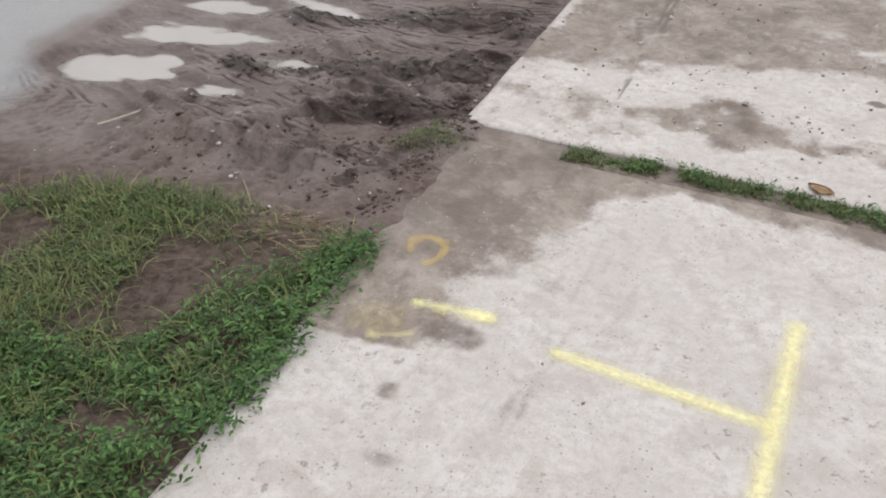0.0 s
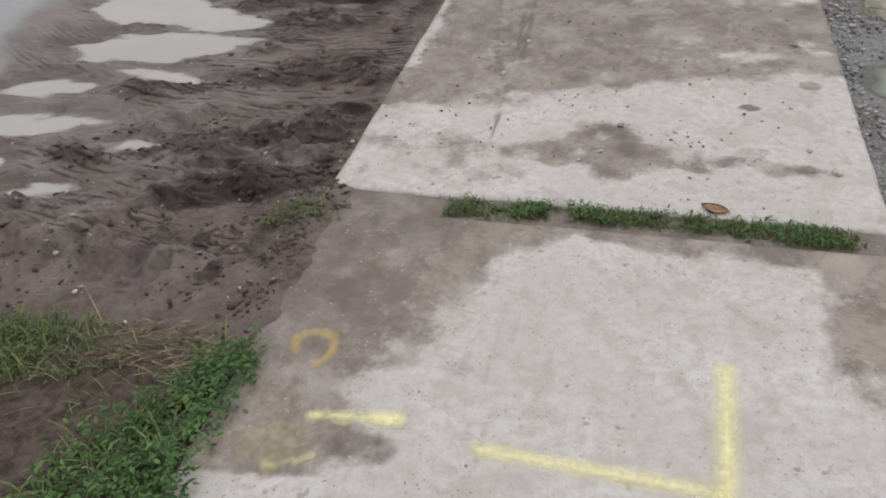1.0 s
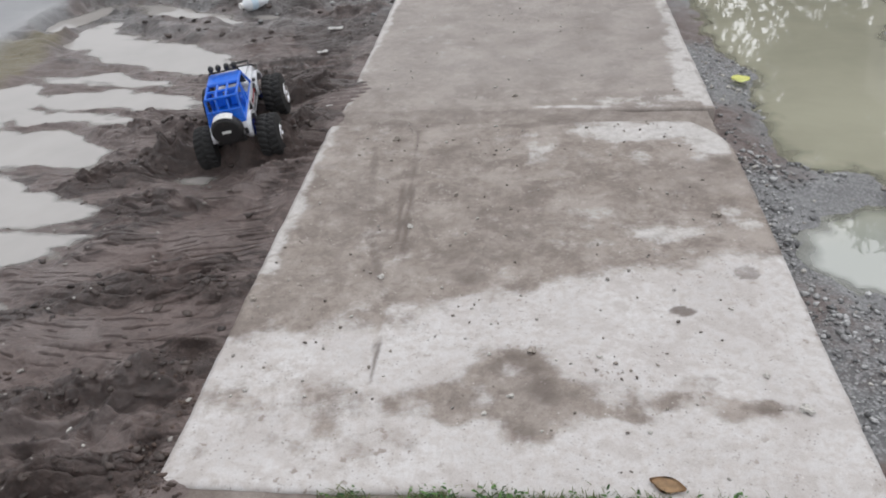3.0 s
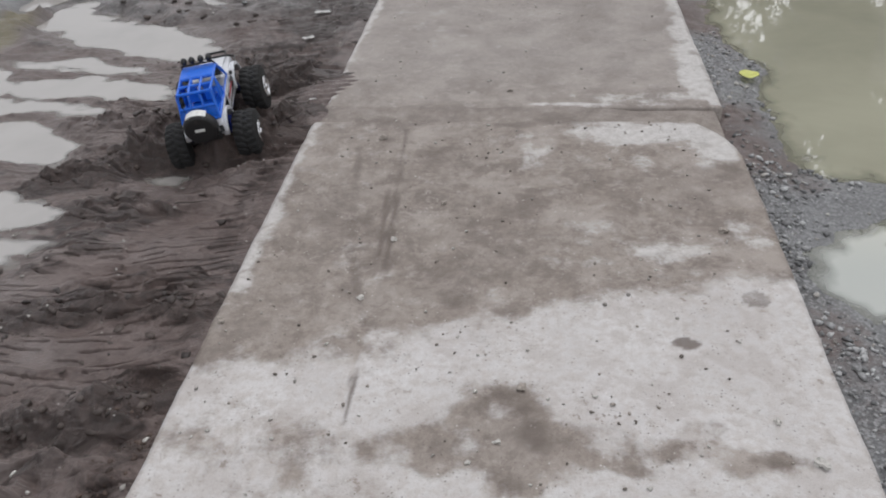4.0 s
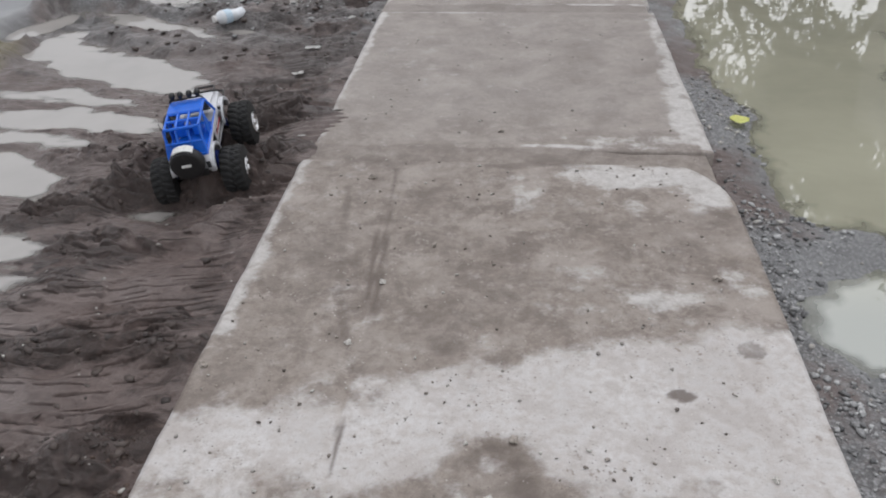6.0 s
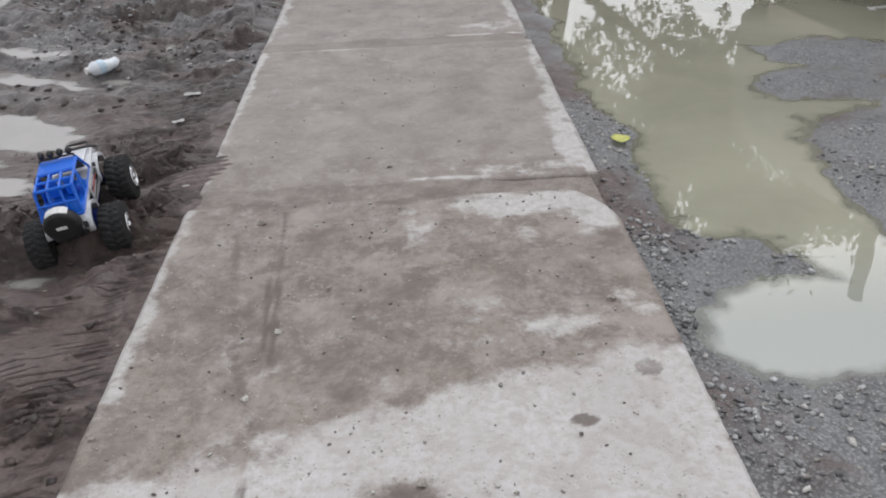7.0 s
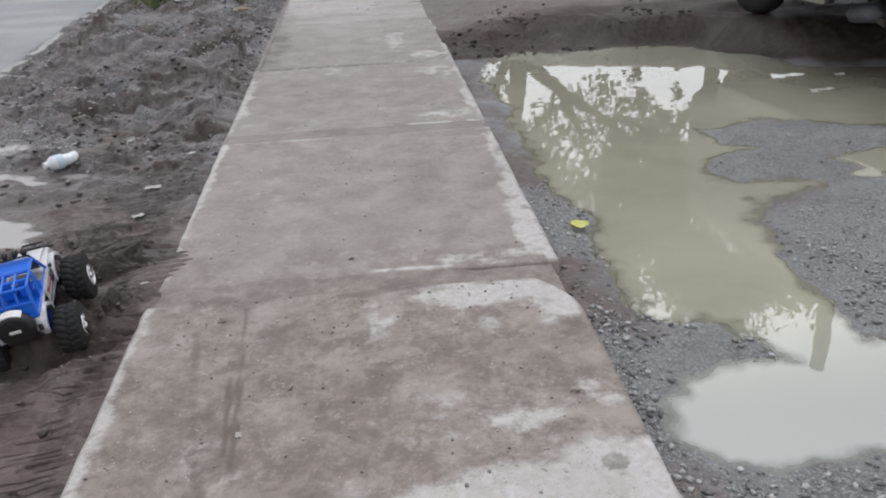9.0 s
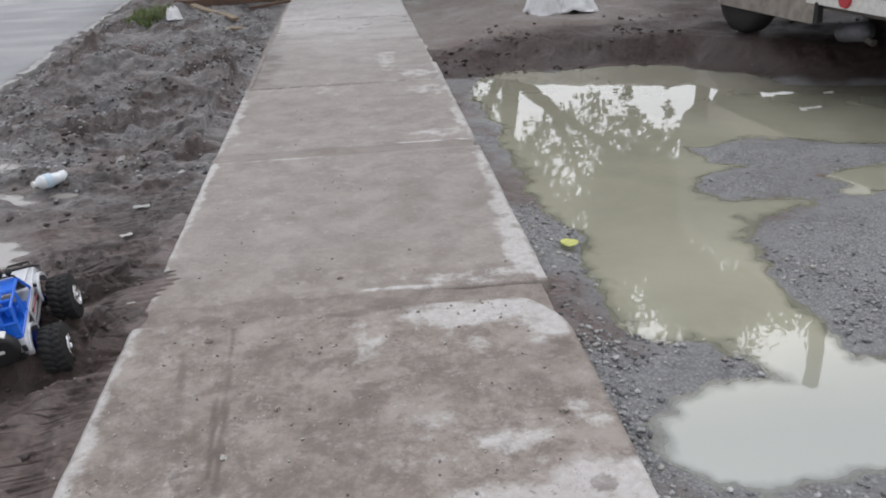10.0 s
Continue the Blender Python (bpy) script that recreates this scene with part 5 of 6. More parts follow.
    prism(bm, [(0.055, 0.224), (0.058, 0.230), (0.190, 0.212), (0.200, 0.205)], -0.055, 0.055, 0.003)
    part("hood", bm, SILVER, body, "", True)
    bm = bmesh.new()
    box(bm, (0, 0.215, 0.174), (0.078, 0.004, 0.024), 0.001)
    part("grille", bm, BLACK, body, "black grille")
    bm = bmesh.new()
    box(bm, (0, -0.075, 0.2085), (0.150, 0.225, 0.010), 0.002)
    part("cabin_floor", bm, BLUE, body, "blue cabin tray")
    bm = bmesh.new()
    box(bm, (0, -0.190, 0.228), (0.150, 0.004, 0.040), 0.001, Matrix.Rotation(radians(-24), 4, "X"))
    part("tailgate", bm, BLUE, body, "blue tailgate panel")
    for side in (-1, 1):
        bm = bmesh.new()
        box(bm, (side * 0.036, -0.055, 0.222), (0.045, 0.05, 0.018), 0.006)
        box(bm, (side * 0.036, -0.085, 0.246), (0.045, 0.016, 0.056), 0.006, Matrix.Rotation(radians(-12), 4, "X"))
        part("seat", bm, BLUE, body, "blue seat")

    # The blue cage that stands in for a soft top.
    cage = new("roof_cage")
    cage.parent = car
    tagged(cage, "bright blue roof cage")
    bars = []
    for side in (-1, 1):
        bars += [((side * 0.082, 0.052, 0.218), (side * 0.072, 0.004, 0.296)), ((side * 0.083, -0.066, 0.206), (side * 0.073, -0.072, 0.298)),
                 ((side * 0.083, -0.200, 0.206), (side * 0.073, -0.160, 0.296)), ((side * 0.073, 0.004, 0.297), (side * 0.073, -0.160, 0.297)),
                 ((side * 0.083, -0.200, 0.210), (side * 0.082, 0.050, 0.214)), ((side * 0.024, -0.078, 0.300), (side * 0.024, -0.162, 0.297)), ((side * 0.026, -0.165, 0.290), (side * 0.028, -0.198, 0.212))]
    for y, z in ((0.004, 0.297), (-0.072, 0.300), (-0.118, 0.299), (-0.160, 0.297), (-0.182, 0.252), (-0.200, 0.210)):
        wide = 0.073 if z > 0.28 else 0.080
        bars.append(((-wide, y, z), (wide, y, z)))
    for a, b in bars:
        bm = bmesh.new()
        rod(bm, a, b, 0.0056, sides=8)
        part("cage_bar", bm, BLUE, cage)
    bm = bmesh.new()
    prism(bm, [(0.006, 0.299), (0.000, 0.3045), (-0.072, 0.3065), (-0.076, 0.301)], -0.074, 0.074, 0.002)
    part("roof_panel", bm, BLUE, cage)
    for side in (-1, 1):
        bm = bmesh.new()
        prism(bm, [(-0.072, 0.212), (-0.072, 0.296), (-0.094, 0.296), (-0.108, 0.212)], side * 0.0785, side * 0.082, 0.001)
        part("side_panel", bm, BLUE, cage)
        bm = bmesh.new()
        prism(bm, [(-0.182, 0.208), (-0.150, 0.296), (-0.164, 0.296), (-0.204, 0.208)], side * 0.074, side * 0.081, 0.001)
        part("rear_pillar", bm, BLUE, cage)
    bm = bmesh.new()
    box(bm, (0, 0.029, 0.258), (0.138, 0.003, 0.078), 0.001, Matrix.Rotation(radians(31), 4, "X"))
    part("windscreen", bm, SMOKE, cage, "dark windscreen")

    light_bar = new("light_bar")
    light_bar.parent = car
    for a, b in (((-0.070, -0.004, 0.314), (0.070, -0.004, 0.314)), ((-0.070, -0.004, 0.314), (-0.074, 0.0, 0.298)), ((0.070, -0.004, 0.314), (0.074, 0.0, 0.298))):
        bm = bmesh.new()
        rod(bm, a, b, 0.0035, sides=8)
        part("tube", bm, BLACK, light_bar)
    for x in (-0.056, -0.020, 0.020, 0.056):
        bm = bmesh.new()
        lathe(bm, [(0.006, -0.010), (0.012, -0.004), (0.0135, 0.006), (0.0125, 0.008), (0.0, 0.008)], 16, Matrix.Translation((x, 0.0, 0.327)) @ Matrix.Rotation(radians(-90), 4, "X"))
        part("spot_lamp", bm, BLACK, light_bar, "black roof spot lamp", True)

    spare = new("spare_wheel")
    spare.parent = car
    spare.matrix_local = pose(0, -0.232, 0.203, 90, 0, 0)
    bm = bmesh.new()
    lathe(bm, [(0.030, -0.020), (0.052, -0.020), (0.058, -0.012), (0.0595, 0.0), (0.058, 0.012), (0.053, 0.019), (0.044, 0.0205), (0.0, 0.0205)], 36)
    part("cover", bm, BLACK, spare, "black spare wheel cover", True)
    bm = bmesh.new()
    box(bm, (0, 0.002, 0.0212), (0.034, 0.011, 0.002), 0.0005)
    part("emblem_bar", bm, WHITE, spare, "white printed bar")
    bm = bmesh.new()
    prism(bm, arc(0, 0, 0.0625, 55, 125, 8) + arc(0, 0, 0.0585, 125, 55, 8), -0.016, 0.016, 0.001)
    for v in bm.verts:
        v.co = Vector((v.co.y, v.co.z, v.co.x))
    bmesh.ops.recalc_face_normals(bm, faces=bm.faces)
    part("trim", bm, WHITE, spare, "pale strip over the cover")
    bm = bmesh.new()
    rod(bm, (0, 0, -0.028), (0, 0, 0), 0.012)
    part("bracket", bm, BLACK, spare)

    bumper = new("front_bumper")
    bumper.parent = car
    hoop = [(-0.085, 0.200, 0.176), (-0.080, 0.238, 0.180), (-0.045, 0.246, 0.184), (0.045, 0.246, 0.184), (0.080, 0.238, 0.180), (0.085, 0.200, 0.176)]
    upper = [(-0.050, 0.212, 0.200), (-0.045, 0.240, 0.206), (0.045, 0.240, 0.206), (0.050, 0.212, 0.200)]
    for line in (hoop, upper):
        for a, b in zip(line, line[1:]):
            bm = bmesh.new()
            rod(bm, a, b, 0.0042, sides=8)
            part("tube", bm, BLACK, bumper)
    bm = bmesh.new()
    box(bm, (0, -0.214, 0.144), (0.13, 0.016, 0.022), 0.004)
    part("rear_bumper", bm, BLACK, car)
    bm = bmesh.new()
    box(bm, (0, -0.16, 0.105), (0.07, 0.05, 0.040), 0.006)
    part("motor_guard", bm, BLACK, car)
    bm = bmesh.new()
    rod(bm, (-0.05, -0.19, 0.205), (-0.056, -0.215, 0.36), 0.0012, 0.0008, 6)
    part("aerial", bm, BLACK, car)
    # The shell is narrower than the track and rides high over the axles.
    running_gear = ("wheel", "axle", "shock_absorber", "suspension_link", "chassis", "motor_guard", "spare_wheel")
    for ob in car.children_recursive:
        top = ob if ob.parent == car else ob.parent
        top = top if top.parent == car else top.parent
        if ob.type == "MESH" and top.name.split(".")[0] not in running_gear:
            for v in ob.data.vertices:
                v.co.x, v.co.z = 0.80 * v.co.x, v.co.z + 0.002
    spare.location.z += 0.002
    return car


TRUCK_REAR = (-1.055, 1.735)
truck_yaw, truck_pitch = 8.0, 11.0
half_base = 0.138
ahead = Vector((-math.sin(radians(truck_yaw)), math.cos(radians(truck_yaw)), 0))
base = Vector((*TRUCK_REAR, -0.055)) + ahead * half_base + Vector((0, 0, half_base * math.sin(radians(truck_pitch))))
monster_truck(Matrix.Translation(base) @ pose(0, 0, 0, 0, 0, truck_yaw) @ pose(0, 0, 0, truck_pitch, -8, 0))


# ---- litter ----
PLASTIC = plain("clear_bottle_plastic", (0.70, 0.73, 0.76), 0.2, 0, 0.1, 40)
LABEL_BLUE = plain("pale_blue_label", (0.55, 0.68, 0.78), 0.5, 0, 0.15, 80)
PAPER = plain("white_scrap", (0.84, 0.83, 0.81), 0.7, 0, 0.25, 60)
LEAF_YELLOW = plain("yellow_leaf", (0.92, 0.93, 0.36), 0.6, 0, 0.2, 40)
LEAF_BROWN = plain("brown_leaf", (0.56, 0.38, 0.22), 0.7, 0, 0.4, 40)
TWIG = plain("bleached_stick", (0.46, 0.41, 0.34), 0.8, 0, 0.3, 120)


def bottle(x, y, yaw):
    b = thing("plastic_bottle", "crushed clear plastic drink bottle lying in mud", "bottle", pose(x, y, height_at(x, y) + 0.030, 0, 90, yaw))
    b.scale = (1.2, 1.2, 0.92)
    bm = bmesh.new()
    lathe(bm, [(0.0, -0.095), (0.027, -0.095), (0.033, -0.088), (0.0335, -0.06), (0.031, -0.052), (0.0335, -0.044), (0.0335, -0.01), (0.031, -0.004), (0.0335, 0.002), (0.0335, 0.054), (0.029, 0.070), (0.016, 0.085), (0.0135, 0.094), (0.0, 0.094)], 24)
    for v in bm.verts:
        v.co.x *= 0.88 + 0.10 * math.sin(40 * v.co.z)
    part("bottle_body", bm, PLASTIC, b, "", True)
    bm = bmesh.new()
    lathe(bm, [(0.0335, -0.005), (0.0345, -0.003), (0.0345, 0.036), (0.0335, 0.038)], 24)
    for v in bm.verts:
        v.co.x *= 0.95
    part("label", bm, LABEL_BLUE, b, "pale blue wrapper", True)
    bm = bmesh.new()
    lathe(bm, [(0.0, 0.090), (0.0150, 0.090), (0.0150, 0.107), (0.0, 0.107)], 16)
    part("cap", bm, PAPER, b, "white cap")


bottle(-1.58, 3.73, 224)


def scrap(name, x, y, z, length, width, yaw, material, label, category, curl=0.3, seed=0, taper=0.0):
    """A thin, curled flat thing such as a leaf or a scrap, with a little thickness."""
    n, k = 9, 5
    bm = bmesh.new()
    rows = []
    for i in range(n):
        u = i / (n - 1)
        w = width * ((math.sin(math.pi * min(1, max(0.02, u * 0.96 + 0.02))) ** (0.6 if taper == 1 else 1.25)) if taper else 0.8 + 0.2 * math.sin(9 * u + seed))
        rows.append([bm.verts.new(((u - 0.5) * length, (j / (k - 1) - 0.5) * w, curl * width * (0.9 * (j / (k - 1) - 0.5) ** 2 + 0.25 * (u - 0.5) ** 2 + 0.10 * math.sin(7 * u + 3 * j + seed)))) for j in range(k)])
    for a, b in zip(rows, rows[1:]):
        for j in range(k - 1):
            bm.faces.new((a[j], b[j], b[j + 1], a[j + 1]))
    bmesh.ops.solidify(bm, geom=bm.faces[:], thickness=0.0008)
    bmesh.ops.recalc_face_normals(bm, faces=bm.faces)
    lowest = min(v.co.z for v in bm.verts)
    bmesh.ops.translate(bm, verts=bm.verts, vec=(0, 0, -lowest))
    ob = part(name, bm, material, None, "", True)
    ob.matrix_world = pose(x, y, z, 0, 0, yaw)
    return tagged(ob, label, category)


scrap("fallen_leaf", 0.955, 2.475, -0.060, 0.078, 0.085, -12, LEAF_YELLOW, "bright yellow fallen leaf at the edge of the puddle", "leaf", 0.30, 1, 1)
scrap("fallen_leaf", 0.325, 0.066, 0.002, 0.075, 0.048, -20, LEAF_BROWN, "dry curled brown leaf at the slab edge", "leaf", 0.45, 2, 2)
scrap("fallen_leaf", -0.78, -0.835, -0.012, 0.05, 0.03, 30, WEED, "broad green leaf beside the slab", "leaf", 0.3, 5, 1)
for n, (x, y, l, w, yaw) in enumerate(((-1.00, 3.24, 0.085, 0.055, 10), (-1.00, 2.91, 0.055, 0.035, 35), (-0.88, 3.69, 0.05, 0.04, 60), (-0.80, 2.12, 0.030, 0.018, 15))):
    scrap("paper_scrap", x, y, height_at(x, y), l, w, yaw, PAPER, "dirty white paper scrap pressed into the mud", "scrap", 0.35, n)
for n, (x, y, l, w, yaw) in enumerate(((2.98, 4.36, 0.075, 0.05, 70), (3.07, 4.38, 0.11, 0.045, 10), (3.36, 4.74, 0.08, 0.03, 5))):
    scrap("floating_scrap", x, y, RIGHT_LEVEL + 0.001, l, w, yaw, PAPER, "white scrap floating on the murky puddle", "scrap", 0.3, n + 7)


def stick(x0, y0, x1, y1, r, material, label, name="stick", lift=0.004):
    bm = bmesh.new()
    pts, n = [], 7
    rise = max(height_at(x0 + (x1 - x0) * q, y0 + (y1 - y0) * q) - height_at(x0, y0) * (1 - q) - height_at(x1, y1) * q for q in (0.0, 0.25, 0.5, 0.75, 1.0))
    top0, top1 = height_at(x0, y0) + rise, height_at(x1, y1) + rise
    for i in range(n):
        u = i / (n - 1)
        x, y = x0 + (x1 - x0) * u, y0 + (y1 - y0) * u
        pts.append((x + 0.003 * math.sin(5 * u), y + 0.002 * math.sin(9 * u), top0 + (top1 - top0) * u + r * 0.7 + lift))
    for i, (a, b) in enumerate(zip(pts, pts[1:])):
        rod(bm, a, b, r * (1 - 0.08 * i), r * (1 - 0.08 * (i + 1)), 8)
    return tagged(part(name, bm, material), label, "stick")


stick(-1.85, -0.44, -1.755, -0.275, 0.0048, TWIG, "pale bleached stick lying on the mud")
stick(-1.10, 1.36, -0.98, 1.37, 0.003, CLOD, "thin dark twig pressed into the mud")

# ---- the far end: planks, rag, road edge ----
WOOD = plain("weathered_plank", (0.30, 0.235, 0.16), 0.8, 0, 0.4, 22, 0.4)
DARK_WOOD = plain("rotten_plank", (0.14, 0.085, 0.06), 0.85, 0, 0.4, 22, 0.4)
CLOTH = plain("white_plastic_sheet", (0.70, 0.70, 0.70), 0.5, 0, 0.2, 12, 0.3)
LIME = plain("pale_kerb_concrete", (0.42, 0.41, 0.395), 0.8, 0, 0.3, 18, 0.4)


def plank(x, y, z, l, w, h, yaw, material, label, tip=0.0):
    bm = bmesh.new()
    box(bm, (0, 0, 0), (l, w, h), 0.004)
    bmesh.ops.subdivide_edges(bm, edges=[e for e in bm.edges if e.calc_length() > l * 0.6], cuts=5)
    for v in bm.verts:
        v.co.z += 0.012 * math.sin(4 * v.co.x) + 0.002 * math.sin(31 * v.co.x + 17 * v.co.y)
        v.co.y += 0.006 * math.sin(9 * v.co.x)
    ob = part("plank", bm, material)
    ob.matrix_world = pose(x, y, z, 0, tip, yaw)
    return tagged(ob, label, "plank", "scrap timber beside the pavement")


def gz(x, y):
    return height_at(x, y)


plank(-1.44, 9.18, gz(-1.44, 9.18) + 0.06, 1.30, 0.075, 0.03, -61, WOOD, "pale weathered plank lying on the dirt bank", 2)
plank(-1.17, 8.28, gz(-1.17, 8.28) + 0.022, 0.36, 0.10, 0.025, -30, WOOD, "short broken board lying flat on the dirt")
plank(-1.42, 10.1, gz(-1.42, 10.1) + 0.055, 1.2, 0.10, 0.09, 4, DARK_WOOD, "thick dark beam lying across the dirt")
plank(-1.65, 10.35, gz(-1.65, 10.35) + 0.13, 0.8, 0.09, 0.05, 12, DARK_WOOD, "dark board propped on the scrap timber", 8)
plank(-0.88, 9.95, gz(-0.88, 9.95) + 0.03, 0.55, 0.03, 0.03, 30, DARK_WOOD, "thin dark stick of timber on the dirt")
plank(-0.98, 10.35, gz(-0.98, 10.35) + 0.03, 0.7, 0.05, 0.03, -20, WOOD, "narrow grey lath on the dirt")


def rag(x, y, w, l, yaw, seed, tall=1.0):
    """Crumpled sheeting that lies on the ground."""
    n = 26
    us = np.linspace(-0.5, 0.5, n)
    U, V = np.meshgrid(us, us)
    out = 0.5 + 0.10 * fbm(U * 3, V * 3, 1.0, 3, 170 + seed)
    keep = np.clip((out - np.hypot(U, V)) / 0.2, 0, 1)
    z = 0.012 + tall * keep * (0.16 + 0.5 * np.abs(fbm(U, V, 0.35, 5, 180 + seed)))
    xs = U * w + 0.12 * w * fbm(U, V, 0.3, 3, 190 + seed)
    me = grid_mesh("plastic_sheet", us, us, z, CLOTH)
    me.vertices.foreach_set("co", np.stack([xs, V * l + 0.1 * l * fbm(U, V, 0.3, 3, 195), z], -1).astype(np.float32).ravel())
    bm = bmesh.new()
    bm.from_mesh(me)
    bmesh.ops.solidify(bm, geom=bm.faces[:], thickness=0.004)
    bm.to_mesh(me)
    bm.free()
    ob = new("plastic_sheet", me)
    ob.matrix_world = pose(x, y, gz(x, y) - 0.01, 0, 0, yaw)
    return tagged(ob, "crumpled white plastic sheet dumped on the dirt", "plastic sheet")


rag(-1.90, 9.30, 0.17, 0.42, 14, 7, 0.4)
rag(1.98, 7.72, 0.38, 0.42, 20, 0)
rag(2.32, 7.80, 0.46, 0.55, -10, 4)

kerb = thing("kerb", "worn pale concrete edge strip of the road", "kerb", kind="structure")
for k in range(26):
    y0 = -2.6 + 0.62 * k
    xa, xb = float(road_edge(y0)), float(road_edge(y0 + 0.6))
    if y0 < 4.0:
        continue
    bm = bmesh.new()
    box(bm, (0, 0, 0), (0.07, 0.60, 0.05), 0.010)
    bmesh.ops.subdivide_edges(bm, edges=bm.edges[:], cuts=3, use_grid_fill=True)
    for v in bm.verts:
        v.co.x += 0.014 * math.sin(17 * v.co.y + k) + 0.010 * math.sin(41 * v.co.y + 3 * k)
        v.co.z += 0.008 * math.sin(9 * v.co.y + 2 * k) + 0.006 * math.sin(37 * v.co.y + 29 * v.co.x)
    ob = part("kerb_stone", bm, LIME, kerb)
    ob.matrix_world = pose((xa + xb) / 2 + 0.02, y0 + 0.3, -0.018, 0, 0, math.degrees(math.atan2(xa - xb, 0.6)))


# ---- what stands round: parked van, trees, pole ----
BODY_PAINT = plain("dusty_grey_paint", (0.12, 0.115, 0.105), 0.45, 0.1, 0.3, 6)
STEEL = plain("rusty_steel", (0.10, 0.085, 0.075), 0.7, 0.3, 0.4, 20, 0.3)
TYRE = plain("road_tyre", (0.022, 0.021, 0.020), 0.8, 0, 0.4, 30, 0.3)
GLASS = plain("dark_window_glass", (0.02, 0.022, 0.024), 0.06, 0, 0.1, 2)
PLATE = plain("white_sill_paint", (0.66, 0.65, 0.62), 0.45, 0, 0.2, 30)
SKIRT = plain("dusty_skirt_paint", (0.30, 0.265, 0.23), 0.6, 0, 0.45, 9, 0.2)
MUFFLER = plain("aluminised_steel", (0.12, 0.12, 0.13), 0.6, 0.2, 0.4, 14, 0.3)


def parked_van(m):
    """A boxy van seen along its flank: a low skirt ahead of the wheel, then a raised sill with a marker lamp."""
    van = thing("parked_van", "dusty dark grey van with pale lower panels on the muddy bank", "van", m)
    low, top, wide = 0.35, 1.50, 1.55
    bm = bmesh.new()
    prism(bm, [(-2.5, low), (-2.5, 0.85), (-2.3, top), (1.60, top), (1.65, 0.95), (1.65, low + 0.06), (1.58, low)], 0.0, wide, 0.03)
    body = part("body", bm, BODY_PAINT, van, "dusty dark grey sheet metal body", True)
    for x, side in ((0.0, -1), (wide, 1)):
        for y in (-2.15, -1.25, -0.35, 0.55):
            bm = bmesh.new()
            prism(bm, [(y, 0.9), (y, 1.36), (y + 0.8, 1.36), (y + 0.8, 0.9)], x - 0.02, x + 0.02, 0.004)
            part("window", bm, GLASS, body, "dark side window")
        bm = bmesh.new()
        prism(bm, [(-2.45, low - 0.004), (-2.45, low + 0.095), (0.02, low + 0.095), (0.10, low + 0.02), (0.10, low - 0.004)], x - 0.012, x + 0.012, 0.003)
        part("sill", bm, PLATE, body, "chipped white painted sill")
        bm = bmesh.new()
        prism(bm, [(0.03, 0.205), (0.0, 0.225), (0.0, 0.37), (1.22, 0.37), (1.22, 0.205)], x - 0.010, x + 0.012, 0.004)
        part("skirt", bm, SKIRT, van, "dented dusty lower side panel with rust")
        bm = bmesh.new()
        prism(bm, [(-0.05, 0.225), (-0.035, 0.36), (0.0, 0.36), (0.0, 0.210)], x - 0.016, x + 0.030, 0.003)
        part("mud_flap", bm, TYRE, van, "black rubber flap")
        bm = bmesh.new()
        rod(bm, (x, -0.30, low + 0.06), (x + side * 0.030, -0.30, low + 0.06), 0.062, 0.052, 28)
        part("marker_lamp", bm, RED, van, "round red marker lamp")
        for y, drop in ((0.97, 0.0), (-2.0, 0.16)):
            hub = new("wheel")
            hub.parent = van
            hub.matrix_local = pose(x - side * 0.13, y, 0.30 - drop, 0, 90 * side, 0)
            bm = bmesh.new()
            lathe(bm, [(0.18, -0.10), (0.27, -0.10), (0.295, -0.07), (0.305, -0.02), (0.305, 0.02), (0.295, 0.07), (0.27, 0.10), (0.18, 0.10)], 48)
            part("tyre", bm, TYRE, hub, "worn black road tyre", True)
            bm = bmesh.new()
            lathe(bm, [(0.0, 0.02), (0.10, 0.05), (0.165, 0.03), (0.185, 0.08), (0.185, -0.08), (0.0, -0.08)], 24)
            part("rim", bm, STEEL, hub, "", True)
    bm = bmesh.new()
    lathe(bm, [(0.0, -0.15), (0.045, -0.15), (0.060, -0.13), (0.066, -0.10), (0.066, 0.10), (0.060, 0.13), (0.0, 0.15)], 24, Matrix.Translation((0.22, -0.16, 0.155)) @ Matrix.Rotation(radians(80), 4, "X"))
    muffler = part("muffler", bm, MUFFLER, van, "grey dented muffler", True)
    bm = bmesh.new()
    rod(bm, (0.22, -0.29, 0.128), (0.215, -0.36, 0.112), 0.026, sides=16)
    part("exhaust_pipe", bm, STEEL, muffler, "sooty exhaust pipe")
    for y in (0.95, -2.0):
        bm = bmesh.new()
        rod(bm, (0.14, y, 0.28), (wide - 0.14, y, 0.28), 0.05)
        box(bm, (wide / 2, y, 0.27), (0.24, 0.26, 0.22), 0.04)
        part("axle", bm, STEEL, van, "", True)
    # Added on the unseen far flank to block light from under the van.
    bm = bmesh.new()
    box(bm, (wide - 0.02, -0.4, 0.22), (0.025, 2.4, 0.30), 0.006)
    part("shade_guard", bm, STEEL, van, "dark guard added on the unseen flank to keep light out")
    for x in (0.36, wide - 0.36):
        bm = bmesh.new()
        box(bm, (x, -0.4, 0.30), (0.07, 3.9, 0.10), 0.01)
        part("frame_rail", bm, STEEL, van)
    bm = bmesh.new()
    box(bm, (wide / 2, -0.4, 0.33), (wide - 0.06, 3.9, 0.03), 0.005)
    part("floor_pan", bm, STEEL, van)
    return van


VAN_AT = (3.35, 5.04)
parked_van(Matrix.Translation((*VAN_AT, 0.130)) @ pose(0, 0, 0, 0, 0, 9.8))

BARK = plain("grey_bark", (0.13, 0.105, 0.085), 0.9, 0, 0.4, 14, 0.6)
CROWN = leaf_material("crown_leaf", (0.018, 0.040, 0.012), (0.055, 0.085, 0.028))


